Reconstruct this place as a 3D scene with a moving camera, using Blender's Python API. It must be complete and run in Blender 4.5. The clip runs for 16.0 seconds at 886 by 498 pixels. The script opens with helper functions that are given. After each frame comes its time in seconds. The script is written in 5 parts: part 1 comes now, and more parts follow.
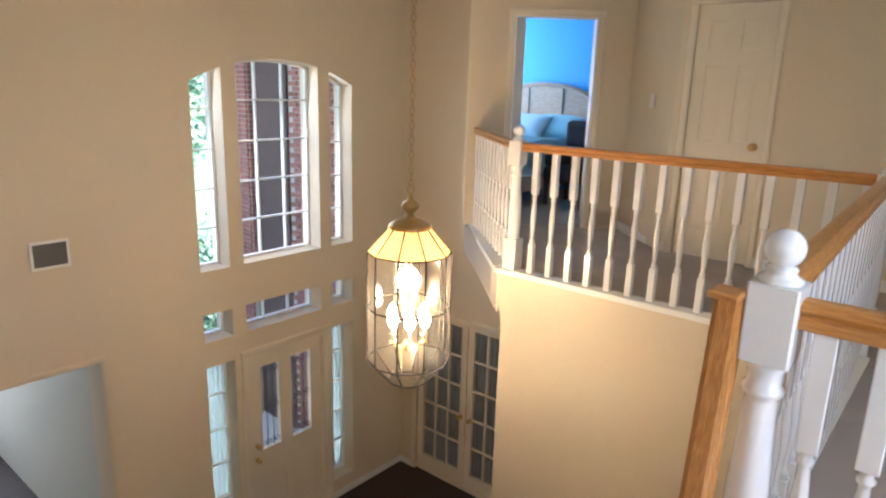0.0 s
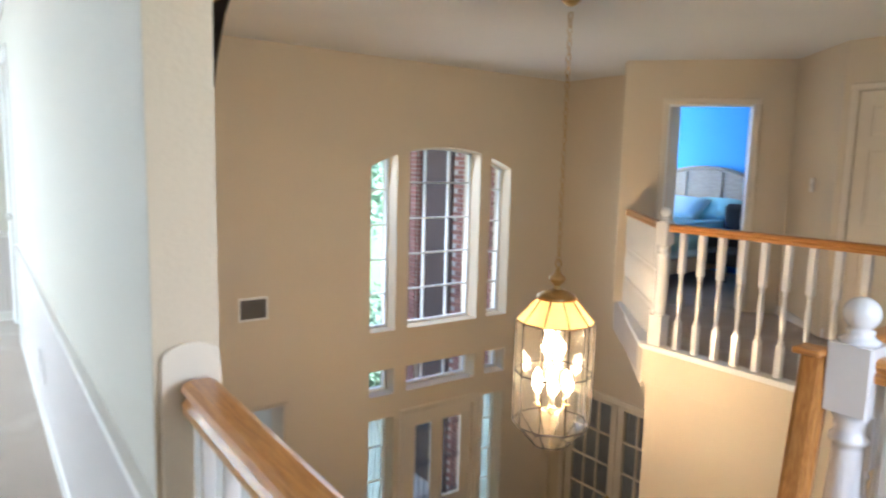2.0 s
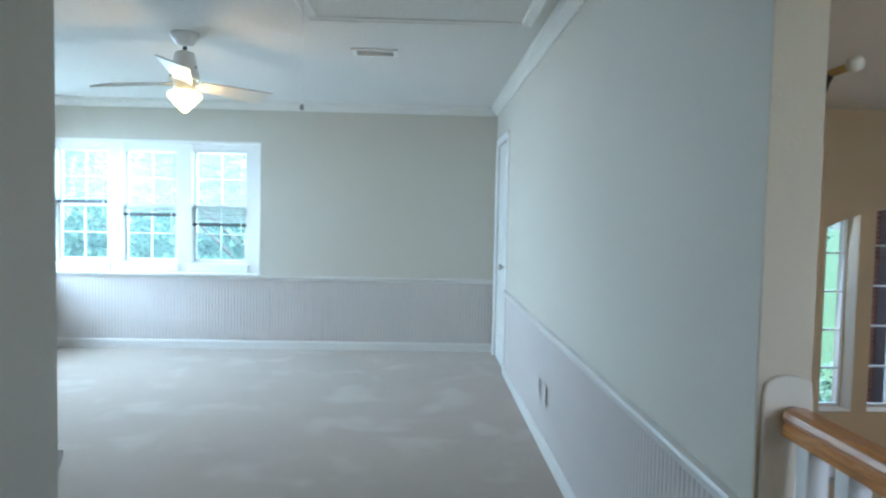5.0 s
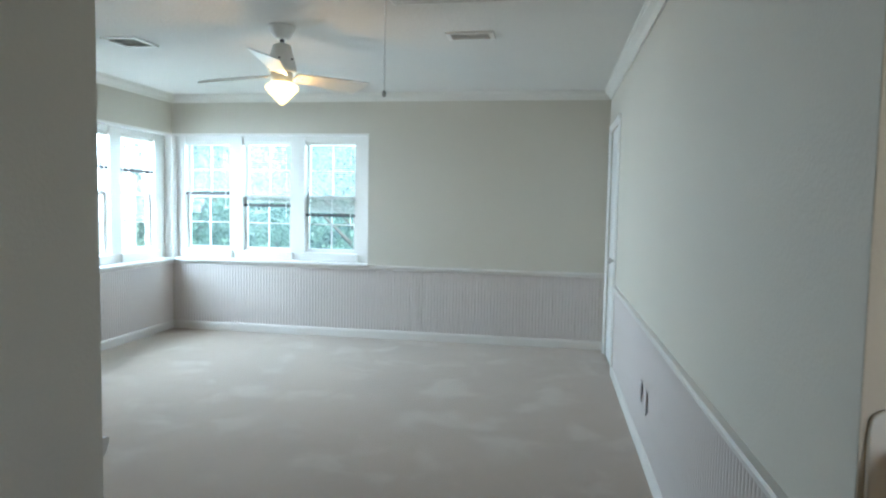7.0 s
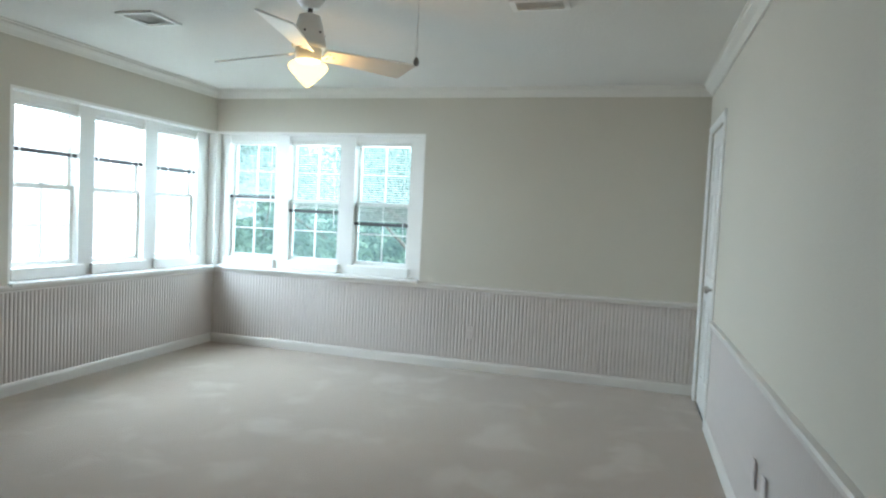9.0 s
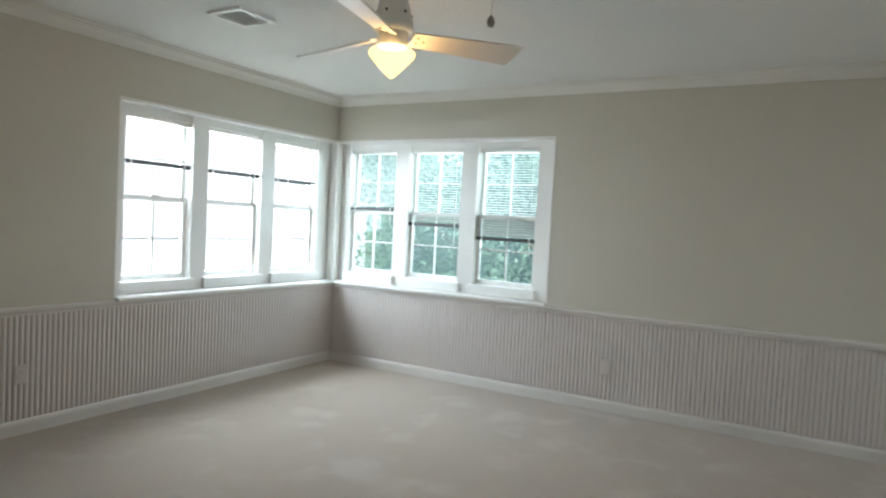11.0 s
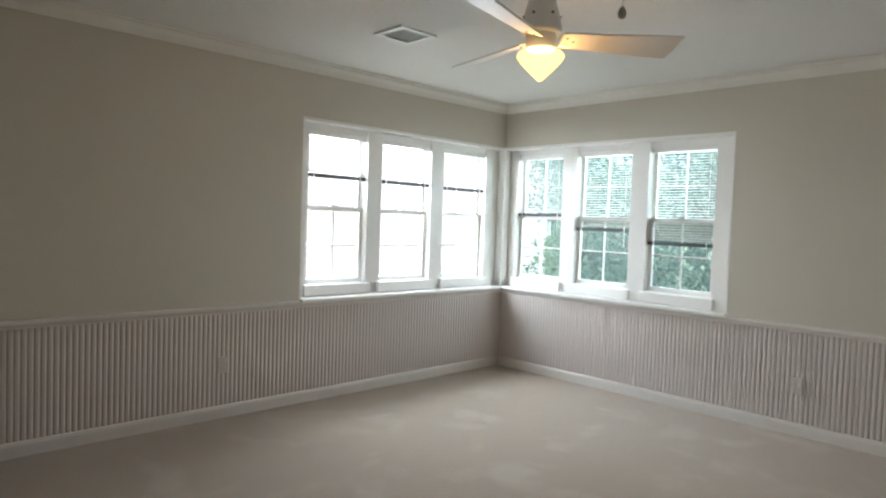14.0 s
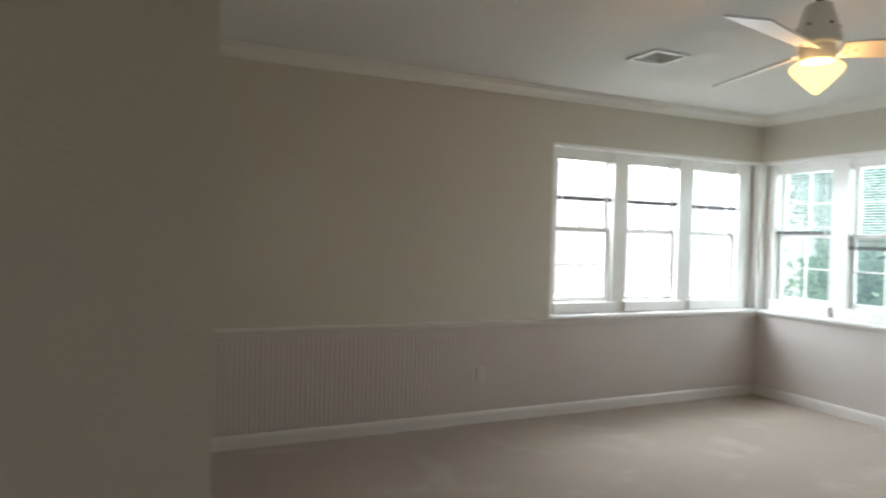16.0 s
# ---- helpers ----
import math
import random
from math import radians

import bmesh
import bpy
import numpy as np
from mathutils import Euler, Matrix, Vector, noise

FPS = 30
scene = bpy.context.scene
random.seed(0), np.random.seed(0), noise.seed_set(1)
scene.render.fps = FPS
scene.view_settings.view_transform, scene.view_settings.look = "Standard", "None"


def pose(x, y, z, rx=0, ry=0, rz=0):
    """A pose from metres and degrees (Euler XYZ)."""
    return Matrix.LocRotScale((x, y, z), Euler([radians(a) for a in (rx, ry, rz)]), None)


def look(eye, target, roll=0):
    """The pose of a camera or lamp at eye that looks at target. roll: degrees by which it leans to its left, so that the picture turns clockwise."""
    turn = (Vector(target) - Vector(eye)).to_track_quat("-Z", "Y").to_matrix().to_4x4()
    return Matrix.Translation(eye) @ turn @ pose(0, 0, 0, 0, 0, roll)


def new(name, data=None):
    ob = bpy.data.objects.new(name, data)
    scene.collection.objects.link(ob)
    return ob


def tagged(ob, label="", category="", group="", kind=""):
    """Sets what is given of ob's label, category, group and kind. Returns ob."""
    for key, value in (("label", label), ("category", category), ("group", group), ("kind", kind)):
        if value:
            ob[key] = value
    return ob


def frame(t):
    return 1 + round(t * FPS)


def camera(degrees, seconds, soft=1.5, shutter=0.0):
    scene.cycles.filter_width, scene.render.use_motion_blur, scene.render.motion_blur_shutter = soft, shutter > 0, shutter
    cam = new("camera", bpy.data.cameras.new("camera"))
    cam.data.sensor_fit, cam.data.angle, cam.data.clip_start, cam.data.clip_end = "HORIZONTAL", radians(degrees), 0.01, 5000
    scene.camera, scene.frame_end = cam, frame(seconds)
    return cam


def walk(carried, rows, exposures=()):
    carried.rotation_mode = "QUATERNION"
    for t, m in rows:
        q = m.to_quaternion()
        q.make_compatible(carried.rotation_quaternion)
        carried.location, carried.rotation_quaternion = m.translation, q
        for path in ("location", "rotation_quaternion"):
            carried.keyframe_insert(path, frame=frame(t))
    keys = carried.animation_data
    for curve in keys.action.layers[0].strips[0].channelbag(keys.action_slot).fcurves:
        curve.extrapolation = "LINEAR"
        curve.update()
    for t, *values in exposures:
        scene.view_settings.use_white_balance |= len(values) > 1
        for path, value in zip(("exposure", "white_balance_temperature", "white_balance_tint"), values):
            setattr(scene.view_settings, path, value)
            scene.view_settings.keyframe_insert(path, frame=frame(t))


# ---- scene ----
# ---- camera ----
cam = camera(68.4, 16.0, soft=2.2, shutter=0.5)
PATH = [
    (0, (0.088, 0.308, 1.339), (-1.154, 1.799, 0.856), 1.7),
    (0.5, (0.132, 0.255, 1.348), (-1.144, 1.735, 0.915), 2.1),
    (1, (0.185, 0.147, 1.342), (-1.154, 1.587, 0.979), 2.3),
    (1.5, (0.325, 0.086, 1.355), (-1.136, 1.417, 1.045), 1.9),
    (2, (0.451, 0.03, 1.368), (-1.153, 1.196, 1.11), 1.5),
    (2.5, (0.527, -0.036, 1.375), (-1.205, 0.941, 1.164), 1.4),
    (3, (0.559, -0.139, 1.381), (-1.274, 0.643, 1.21), 1.4),
    (3.5, (0.577, -0.264, 1.383), (-1.331, 0.319, 1.241), 1.4),
    (4, (0.591, -0.369, 1.376), (-1.367, 0.021, 1.255), 1.4),
    (4.5, (0.597, -0.429, 1.368), (-1.388, -0.213, 1.261), 1.4),
    (5, (0.597, -0.455, 1.357), (-1.399, -0.387, 1.256), 1.2),
    (7.5, (0.269, -0.225, 1.354), (-1.69, -0.605, 1.219), 1.3),
    (8, (0.08, -0.231, 1.315), (-1.87, -0.661, 1.193), 1.7),
    (10.5, (-1.03, -0.304, 1.335), (-2.839, -1.154, 1.251), 3.3),
    (11, (-1.114, -0.263, 1.338), (-2.85, -1.253, 1.256), 2.9),
    (11.5, (-1.173, -0.206, 1.333), (-2.818, -1.341, 1.253), 2.8),
    (12, (-1.204, -0.166, 1.326), (-2.765, -1.414, 1.246), 2.6),
    (12.5, (-1.22, -0.155, 1.323), (-2.717, -1.479, 1.242), 2.4),
    (13, (-1.22, -0.152, 1.325), (-2.674, -1.524, 1.239), 2.1),
    (13.5, (-1.211, -0.151, 1.326), (-2.637, -1.55, 1.241), 1.9),
    (14, (-1.211, -0.149, 1.333), (-2.605, -1.581, 1.249), 2.0),
    (14.5, (-1.21, -0.143, 1.34), (-2.539, -1.636, 1.259), 2.1),
    (15, (-1.151, -0.128, 1.333), (-2.384, -1.701, 1.268), 1.7),
    (15.5, (-1.061, -0.11, 1.332), (-2.132, -1.798, 1.278), 1.5),
    (16, (-0.96, -0.083, 1.332), (-1.792, -1.901, 1.288), 1.5),
]
EXPOSURES = [(0, 3.2, 5500, 14), (1, 3.17, 5500, 14), (2, 3.05, 5420, 13), (2.5, 2.95, 5300, 13), (3.5, 2.65, 4850, 6), (5, 1.95, 4800, 5), (7.5, 1.68, 5400, 8), (8.2, 1.61, 5480, 8), (10.5, 1.24, 5900, 12), (12.5, 1.04, 6150, 17), (16, 1.12, 6350, 18)]
walk(cam, [(t, look(eye, target, roll)) for t, eye, target, roll in PATH], EXPOSURES)

# ---- the plan, in metres ----
CEIL = 2.43                          # ceiling of the upper floor
LOW = -3.67                          # floor of the foyer
XG, YS, YW, XE = -5.89, -4.16, 0.28, -0.78   # game room: west wall, south wall, partition, partition's end
YP = 0.40                            # partition, foyer face
XJ, YJ = -1.08, -1.376                # corner of the short wall beside the opening
XF = -5.43                           # foyer front wall
YN = 6.15                            # foyer north wall
YC = 5.78                            # closet wall
RAIL = 0.735                         # chair rail top

# ---- world and light ----
world = bpy.data.worlds.new("world")
scene.world = world
world.use_nodes = True
wn = world.node_tree
bg = wn.nodes["Background"]
sky = wn.nodes.new("ShaderNodeTexSky")
sky.sky_type, sky.sun_disc = "NISHITA", False
sky.sun_elevation, sky.sun_rotation = radians(48), radians(60)
sky.air_density, sky.dust_density = 1.0, 2.0
wn.links.new(sky.outputs[0], bg.inputs[0])
bg.inputs[1].default_value = 0.15

sun_data = bpy.data.lights.new("sun", "SUN")
sun_data.energy, sun_data.angle, sun_data.color = 5.0, radians(0.6), (1.0, 0.95, 0.86)
sun = new("sun", sun_data)
# from the north-east, high
sun.matrix_world = look((0, 0, 0), (-0.52, -0.30, -0.80))


def area_lamp(name, eye, target, w, h, energy, colour):
    data = bpy.data.lights.new(name, "AREA")
    data.shape, data.size, data.size_y, data.energy, data.color = "RECTANGLE", w, h, energy, colour
    ob = new(name, data)
    ob.matrix_world = look(eye, target)
    return ob


def point_lamp(name, place, energy, radius, colour):
    data = bpy.data.lights.new(name, "POINT")
    data.energy, data.shadow_soft_size, data.color = energy, radius, colour
    ob = new(name, data)
    ob.location = place
    return ob


DAY = (0.90, 0.96, 1.0)
SKYLIGHT = (0.83, 0.97, 1.0)
WARM = (1.0, 0.78, 0.52)
area_lamp("window_light_west", (-6.50, -3.1, 1.60), (-3.5, -3.1, 0.0), 1.9, 1.15, 31, SKYLIGHT)
area_lamp("window_light_south", (-4.78, -4.85, 1.70), (-4.78, -2.4, 0.0), 1.9, 1.25, 102, SKYLIGHT)
area_lamp("window_light_foyer", (-5.70, 4.33, 0.5), (0, 4.33, -0.6), 1.8, 1.9, 3.0, DAY)
area_lamp("sidelight_light", (-5.82, 3.53, -2.4), (0, 3.53, -2.6), 0.3, 1.9, 3.6, DAY)
area_lamp("sidelight_light", (-5.82, 5.13, -2.4), (0, 5.13, -2.6), 0.3, 1.9, 3.6, DAY)
# daylight of the room beyond, let in by an added, unseen far opening
area_lamp("daylight_dining", (-10.75, 1.55, -2.05), (-8, 1.7, -2.3), 1.3, 1.5, 12, DAY)
# fill lamp added outside an unseen opening to brighten the bedroom
area_lamp("bedroom_fill_light", (-6.7, 7.3, 1.5), (-3.5, 7.6, 1.1), 1.4, 1.2, 10, DAY)
# fill lamp outside the added, unseen east window
area_lamp("landing_fill_light", (1.80, 1.30, 1.5), (-2, 1.30, 1.0), 1.1, 1.1, 3.8, DAY)
# added fill lamp before the solid back wall, to lift the curtained panes
area_lamp("study_fill_light", (-4.4, 8.25, -2.0), (-4.4, 6, -2.4), 1.6, 1.6, 0.25, DAY)
for k in range(6):
    a = k * math.pi / 3 + 0.3
    point_lamp("lantern_bulb_light", (-2.59 + 0.115 * math.cos(a), 3.2 + 0.115 * math.sin(a), -0.10), 0.95, 0.02, WARM)
for k in range(3):
    a = 2 * math.pi * k / 3
    point_lamp("lantern_bulb_light", (-2.59 + 0.05 * math.cos(a), 3.2 + 0.05 * math.sin(a), 0.15), 0.95, 0.02, WARM)
point_lamp("fan_bulb_light", (-3.472, -1.912, 2.025), 8.5, 0.03, (1.0, 0.54, 0.17))


# ---- materials ----
def material(name, colour, rough=0.6, metal=0.0, vary=0.06, scale=3.0, fine=60.0, bump=0.05, spec=0.5, island=0.0, coat=0.0):
    """Base colour with variation at two scales and a fine relief."""
    m = bpy.data.materials.new(name)
    m.use_nodes = True
    nt = m.node_tree
    p = nt.nodes["Principled BSDF"]
    p.inputs["Roughness"].default_value = rough
    p.inputs["Metallic"].default_value = metal
    p.inputs["Specular IOR Level"].default_value = spec
    p.inputs["Coat Weight"].default_value = coat
    geo = nt.nodes.new("ShaderNodeTexCoord")
    big = nt.nodes.new("ShaderNodeTexNoise")
    big.inputs["Scale"].default_value, big.inputs["Detail"].default_value = scale, 4.0
    small = nt.nodes.new("ShaderNodeTexNoise")
    small.inputs["Scale"].default_value, small.inputs["Detail"].default_value = fine, 3.0
    nt.links.new(geo.outputs["Object"], big.inputs["Vector"])
    nt.links.new(geo.outputs["Object"], small.inputs["Vector"])
    mix = nt.nodes.new("ShaderNodeMath")
    mix.operation = "ADD"
    nt.links.new(big.outputs["Fac"], mix.inputs[0])
    nt.links.new(small.outputs["Fac"], mix.inputs[1])
    ramp = nt.nodes.new("ShaderNodeMapRange")
    ramp.inputs["From Min"].default_value, ramp.inputs["From Max"].default_value = 0.5, 1.5
    ramp.inputs["To Min"].default_value, ramp.inputs["To Max"].default_value = 1 - vary, 1 + vary
    nt.links.new(mix.outputs[0], ramp.inputs["Value"])
    value = ramp.outputs[0]
    if island:
        info = nt.nodes.new("ShaderNodeObjectInfo")
        span = nt.nodes.new("ShaderNodeMapRange")
        span.inputs["To Min"].default_value, span.inputs["To Max"].default_value = 1 - island, 1 + island
        nt.links.new(info.outputs["Random"], span.inputs["Value"])
        mul = nt.nodes.new("ShaderNodeMath")
        mul.operation = "MULTIPLY"
        nt.links.new(value, mul.inputs[0])
        nt.links.new(span.outputs[0], mul.inputs[1])
        value = mul.outputs[0]
    tint = nt.nodes.new("ShaderNodeVectorMath")
    tint.operation = "SCALE"
    tint.inputs[0].default_value = colour
    nt.links.new(value, tint.inputs["Scale"])
    nt.links.new(tint.outputs[0], p.inputs["Base Color"])
    if bump:
        b = nt.nodes.new("ShaderNodeBump")
        b.inputs["Strength"].default_value, b.inputs["Distance"].default_value = bump, 0.01
        nt.links.new(small.outputs["Fac"], b.inputs["Height"])
        nt.links.new(b.outputs[0], p.inputs["Normal"])
    return m


def carpet_material(name, colour, patch):
    """Cut pile: fine tufts, soft vacuum and foot marks."""
    m = material(name, colour, rough=0.95, vary=0.10, scale=1.6, fine=350, bump=0.6, spec=0.1)
    nt = m.node_tree
    p = nt.nodes["Principled BSDF"]
    src = p.inputs["Base Color"].links[0].from_socket
    geo = nt.nodes.new("ShaderNodeTexCoord")
    n = nt.nodes.new("ShaderNodeTexNoise")
    n.inputs["Scale"].default_value, n.inputs["Detail"].default_value, n.inputs["Distortion"].default_value = 2.7, 5.0, 0.3
    nt.links.new(geo.outputs["Object"], n.inputs["Vector"])
    r = nt.nodes.new("ShaderNodeValToRGB")
    r.color_ramp.elements[0].position, r.color_ramp.elements[1].position = 0.53, 0.66
    nt.links.new(n.outputs["Fac"], r.inputs[0])
    mix = nt.nodes.new("ShaderNodeMix")
    mix.data_type = "RGBA"
    half = nt.nodes.new("ShaderNodeMath")
    half.operation = "MULTIPLY"
    half.inputs[1].default_value = 0.7
    nt.links.new(r.outputs["Color"], half.inputs[0])
    nt.links.new(half.outputs[0], mix.inputs["Factor"])
    nt.links.new(src, mix.inputs[6])
    mix.inputs[7].default_value = (*patch, 1)
    nt.links.new(mix.outputs[2], p.inputs["Base Color"])
    p.inputs["Sheen Weight"].default_value = 0.3
    return m


def oak_material(name, light, dark, axis_scale, rough=0.3):
    m = bpy.data.materials.new(name)
    m.use_nodes = True
    nt = m.node_tree
    p = nt.nodes["Principled BSDF"]
    p.inputs["Roughness"].default_value, p.inputs["Coat Weight"].default_value = rough, 0.25
    p.inputs["Coat Roughness"].default_value = 0.15
    geo = nt.nodes.new("ShaderNodeTexCoord")
    mapn = nt.nodes.new("ShaderNodeMapping")
    mapn.inputs["Scale"].default_value = axis_scale
    nt.links.new(geo.outputs["Object"], mapn.inputs["Vector"])
    n = nt.nodes.new("ShaderNodeTexNoise")
    n.inputs["Scale"].default_value, n.inputs["Detail"].default_value, n.inputs["Distortion"].default_value = 14, 6, 0.6
    nt.links.new(mapn.outputs[0], n.inputs["Vector"])
    r = nt.nodes.new("ShaderNodeValToRGB")
    r.color_ramp.elements[0].position, r.color_ramp.elements[1].position = 0.35, 0.68
    r.color_ramp.elements[0].color, r.color_ramp.elements[1].color = (*dark, 1), (*light, 1)
    nt.links.new(n.outputs["Fac"], r.inputs[0])
    nt.links.new(r.outputs["Color"], p.inputs["Base Color"])
    b = nt.nodes.new("ShaderNodeBump")
    b.inputs["Strength"].default_value, b.inputs["Distance"].default_value = 0.08, 0.01
    nt.links.new(n.outputs["Fac"], b.inputs["Height"])
    nt.links.new(b.outputs[0], p.inputs["Normal"])
    return m


def glass_material(name, colour=(1, 1, 1), rough=0.0, shine=0.02):
    """Thin pane: mostly see-through, with a plain gloss on it."""
    m = bpy.data.materials.new(name)
    m.use_nodes = True
    nt = m.node_tree
    nt.nodes.remove(nt.nodes["Principled BSDF"])
    out = nt.nodes["Material Output"]
    see = nt.nodes.new("ShaderNodeBsdfTransparent")
    see.inputs[0].default_value = (*colour, 1)
    gloss = nt.nodes.new("ShaderNodeBsdfGlossy")
    gloss.inputs["Roughness"].default_value = rough
    lw = nt.nodes.new("ShaderNodeLayerWeight")
    lw.inputs["Blend"].default_value = 0.5
    power = nt.nodes.new("ShaderNodeMath")
    power.operation = "POWER"
    power.inputs[1].default_value = 4.0
    nt.links.new(lw.outputs["Facing"], power.inputs[0])
    fres = nt.nodes.new("ShaderNodeMath")
    fres.operation = "MULTIPLY_ADD"
    fres.inputs[1].default_value, fres.inputs[2].default_value = 0.5, shine
    nt.links.new(power.outputs[0], fres.inputs[0])
    mix = nt.nodes.new("ShaderNodeMixShader")
    nt.links.new(fres.outputs[0], mix.inputs[0])
    nt.links.new(see.outputs[0], mix.inputs[1])
    nt.links.new(gloss.outputs[0], mix.inputs[2])
    nt.links.new(mix.outputs[0], out.inputs[0])
    return m


def glow_material(name, colour, strength, clear):
    """Lit glass: it glows and lets the lamp inside shine through."""
    m = bpy.data.materials.new(name)
    m.use_nodes = True
    nt = m.node_tree
    nt.nodes.remove(nt.nodes["Principled BSDF"])
    em = nt.nodes.new("ShaderNodeEmission")
    em.inputs[0].default_value, em.inputs[1].default_value = (*colour, 1), strength
    see = nt.nodes.new("ShaderNodeBsdfTransparent")
    mix = nt.nodes.new("ShaderNodeMixShader")
    mix.inputs[0].default_value = clear
    nt.links.new(em.outputs[0], mix.inputs[1])
    nt.links.new(see.outputs[0], mix.inputs[2])
    nt.links.new(mix.outputs[0], nt.nodes["Material Output"].inputs[0])
    return m


def frosted_material(name, colour, through_amount):
    m = material(name, colour, rough=0.45, vary=0.03, bump=0.02)
    nt = m.node_tree
    p = nt.nodes["Principled BSDF"]
    tl = nt.nodes.new("ShaderNodeBsdfTranslucent")
    tl.inputs[0].default_value = (*colour, 1)
    mix = nt.nodes.new("ShaderNodeMixShader")
    mix.inputs[0].default_value = through_amount
    nt.links.new(p.outputs[0], mix.inputs[1])
    nt.links.new(tl.outputs[0], mix.inputs[2])
    nt.links.new(mix.outputs[0], nt.nodes["Material Output"].inputs[0])
    return m


CREAM = material("cream_wall_paint", (0.66, 0.555, 0.40), rough=0.75, vary=0.03, scale=1.2, fine=90, bump=0.12)
OFFWHITE = material("offwhite_wall_paint", (0.57, 0.528, 0.445), rough=0.75, vary=0.03, scale=1.2, fine=90, bump=0.12)
LILAC = material("beadboard_paint", (0.58, 0.522, 0.485), rough=0.55, vary=0.03, scale=2.0, fine=40, bump=0.04)
CEILING = material("ceiling_paint", (0.72, 0.70, 0.66), rough=0.9, vary=0.03, scale=1.5, fine=45, bump=0.35)
WHITE = material("white_trim_paint", (0.80, 0.78, 0.74), rough=0.35, vary=0.03, scale=4.0, fine=50, bump=0.03)
GLOSSWHITE = material("glossy_white_paint", (0.80, 0.775, 0.74), rough=0.18, vary=0.03, scale=6.0, fine=40, bump=0.03, coat=0.3)
TRIMPAINT = material("room_trim_paint", (0.67, 0.63, 0.58), rough=0.4, vary=0.03, scale=4.0, fine=50, bump=0.03)
DOORPAINT = material("door_paint", (0.73, 0.64, 0.50), rough=0.4, vary=0.03, scale=3.0, fine=50, bump=0.04)
BLUE = material("blue_wall_paint", (0.10, 0.40, 0.80), rough=0.7, vary=0.03, scale=1.2, fine=80, bump=0.08)
CARPET = carpet_material("beige_carpet", (0.43, 0.35, 0.275), (0.53, 0.455, 0.38))
CROWNPAINT = material("crown_paint", (0.70, 0.67, 0.61), rough=0.6, vary=0.03, bump=0.03)
OAK_X = oak_material("oak_along_x", (0.60, 0.275, 0.065), (0.41, 0.16, 0.033), (1, 12, 12))
OAK_Y = oak_material("oak_along_y", (0.60, 0.275, 0.065), (0.41, 0.16, 0.033), (12, 1, 12))
OAK_Z = oak_material("oak_along_z", (0.60, 0.275, 0.065), (0.41, 0.16, 0.033), (12, 12, 1))
DARKWOOD = oak_material("dark_floor_boards", (0.050, 0.028, 0.020), (0.025, 0.013, 0.010), (1, 10, 10), rough=0.6)
PALEWOOD = oak_material("pale_headboard_wood", (0.50, 0.38, 0.25), (0.38, 0.27, 0.17), (1, 8, 8), rough=0.5)
BRASS = material("antique_brass", (0.58, 0.40, 0.17), rough=0.32, metal=1.0, vary=0.12, scale=8, fine=60, bump=0.04)
DARKBRASS = material("dark_brass_came", (0.03, 0.02, 0.012), rough=0.7, metal=0.0, vary=0.15, scale=10, fine=60, bump=0.04)
CHROME = material("satin_nickel", (0.55, 0.52, 0.47), rough=0.28, metal=1.0, vary=0.06, scale=8, fine=60, bump=0.02)
GREY = material("grey_metal", (0.30, 0.28, 0.25), rough=0.5, metal=0.3, vary=0.06)
SLATBACK = material("vent_shadow_grey", (0.42, 0.41, 0.39), rough=0.6, vary=0.05)
DARK = material("dark_metal", (0.035, 0.028, 0.026), rough=0.5, vary=0.1)
BRICK = material("red_brick", (0.29, 0.125, 0.095), rough=0.9, vary=0.18, scale=6, fine=45, bump=0.4, island=0.22)
MORTAR = material("mortar", (0.52, 0.47, 0.42), rough=0.95, vary=0.10, scale=6, fine=70, bump=0.4)
PORCHBROWN = material("dark_porch_brown", (0.09, 0.052, 0.042), rough=0.8, vary=0.10, scale=5, fine=40, bump=0.2)
GRASS = material("lawn_grass", (0.055, 0.10, 0.035), rough=0.95, vary=0.35, scale=0.8, fine=30, bump=0.6)
LEAF = material("tree_leaves", (0.11, 0.18, 0.12), rough=0.6, vary=0.35, scale=1.2, fine=9, bump=0.0)
BARK = material("bark", (0.12, 0.085, 0.06), rough=0.95, vary=0.3, scale=6, fine=25, bump=0.7)
SIDING = material("pale_siding", (0.72, 0.71, 0.68), rough=0.8, vary=0.05, scale=1.0, fine=20, bump=0.1)
ROOFING = material("grey_shingles", (0.16, 0.15, 0.14), rough=0.95, vary=0.2, scale=4, fine=20, bump=0.3)
TEAL = material("pale_teal_bedding", (0.38, 0.62, 0.62), rough=0.9, vary=0.06, scale=4, fine=120, bump=0.3)
LINEN = material("white_linen", (0.50, 0.64, 0.66), rough=0.9, vary=0.05, scale=5, fine=140, bump=0.3)
DARKCLOTH = material("dark_woven_cloth", (0.055, 0.040, 0.032), rough=0.95, vary=0.25, scale=8, fine=90, bump=0.4)
BLACKFAB = material("black_fabric", (0.02, 0.02, 0.024), rough=0.9, vary=0.2, scale=5, fine=120, bump=0.3)
BLINDSLAT = frosted_material("blind_slats", (0.78, 0.77, 0.73), 0.35)
BLINDRAIL = material("blind_bottom_rail", (0.06, 0.055, 0.055), rough=0.5, vary=0.05)
PLATE = material("switch_plate_plastic", (0.76, 0.73, 0.68), rough=0.35, vary=0.02)
GLASS = glass_material("window_glass")
BEVELGLASS = glass_material("bevelled_glass", (0.97, 0.95, 0.90), rough=0.10, shine=0.09)
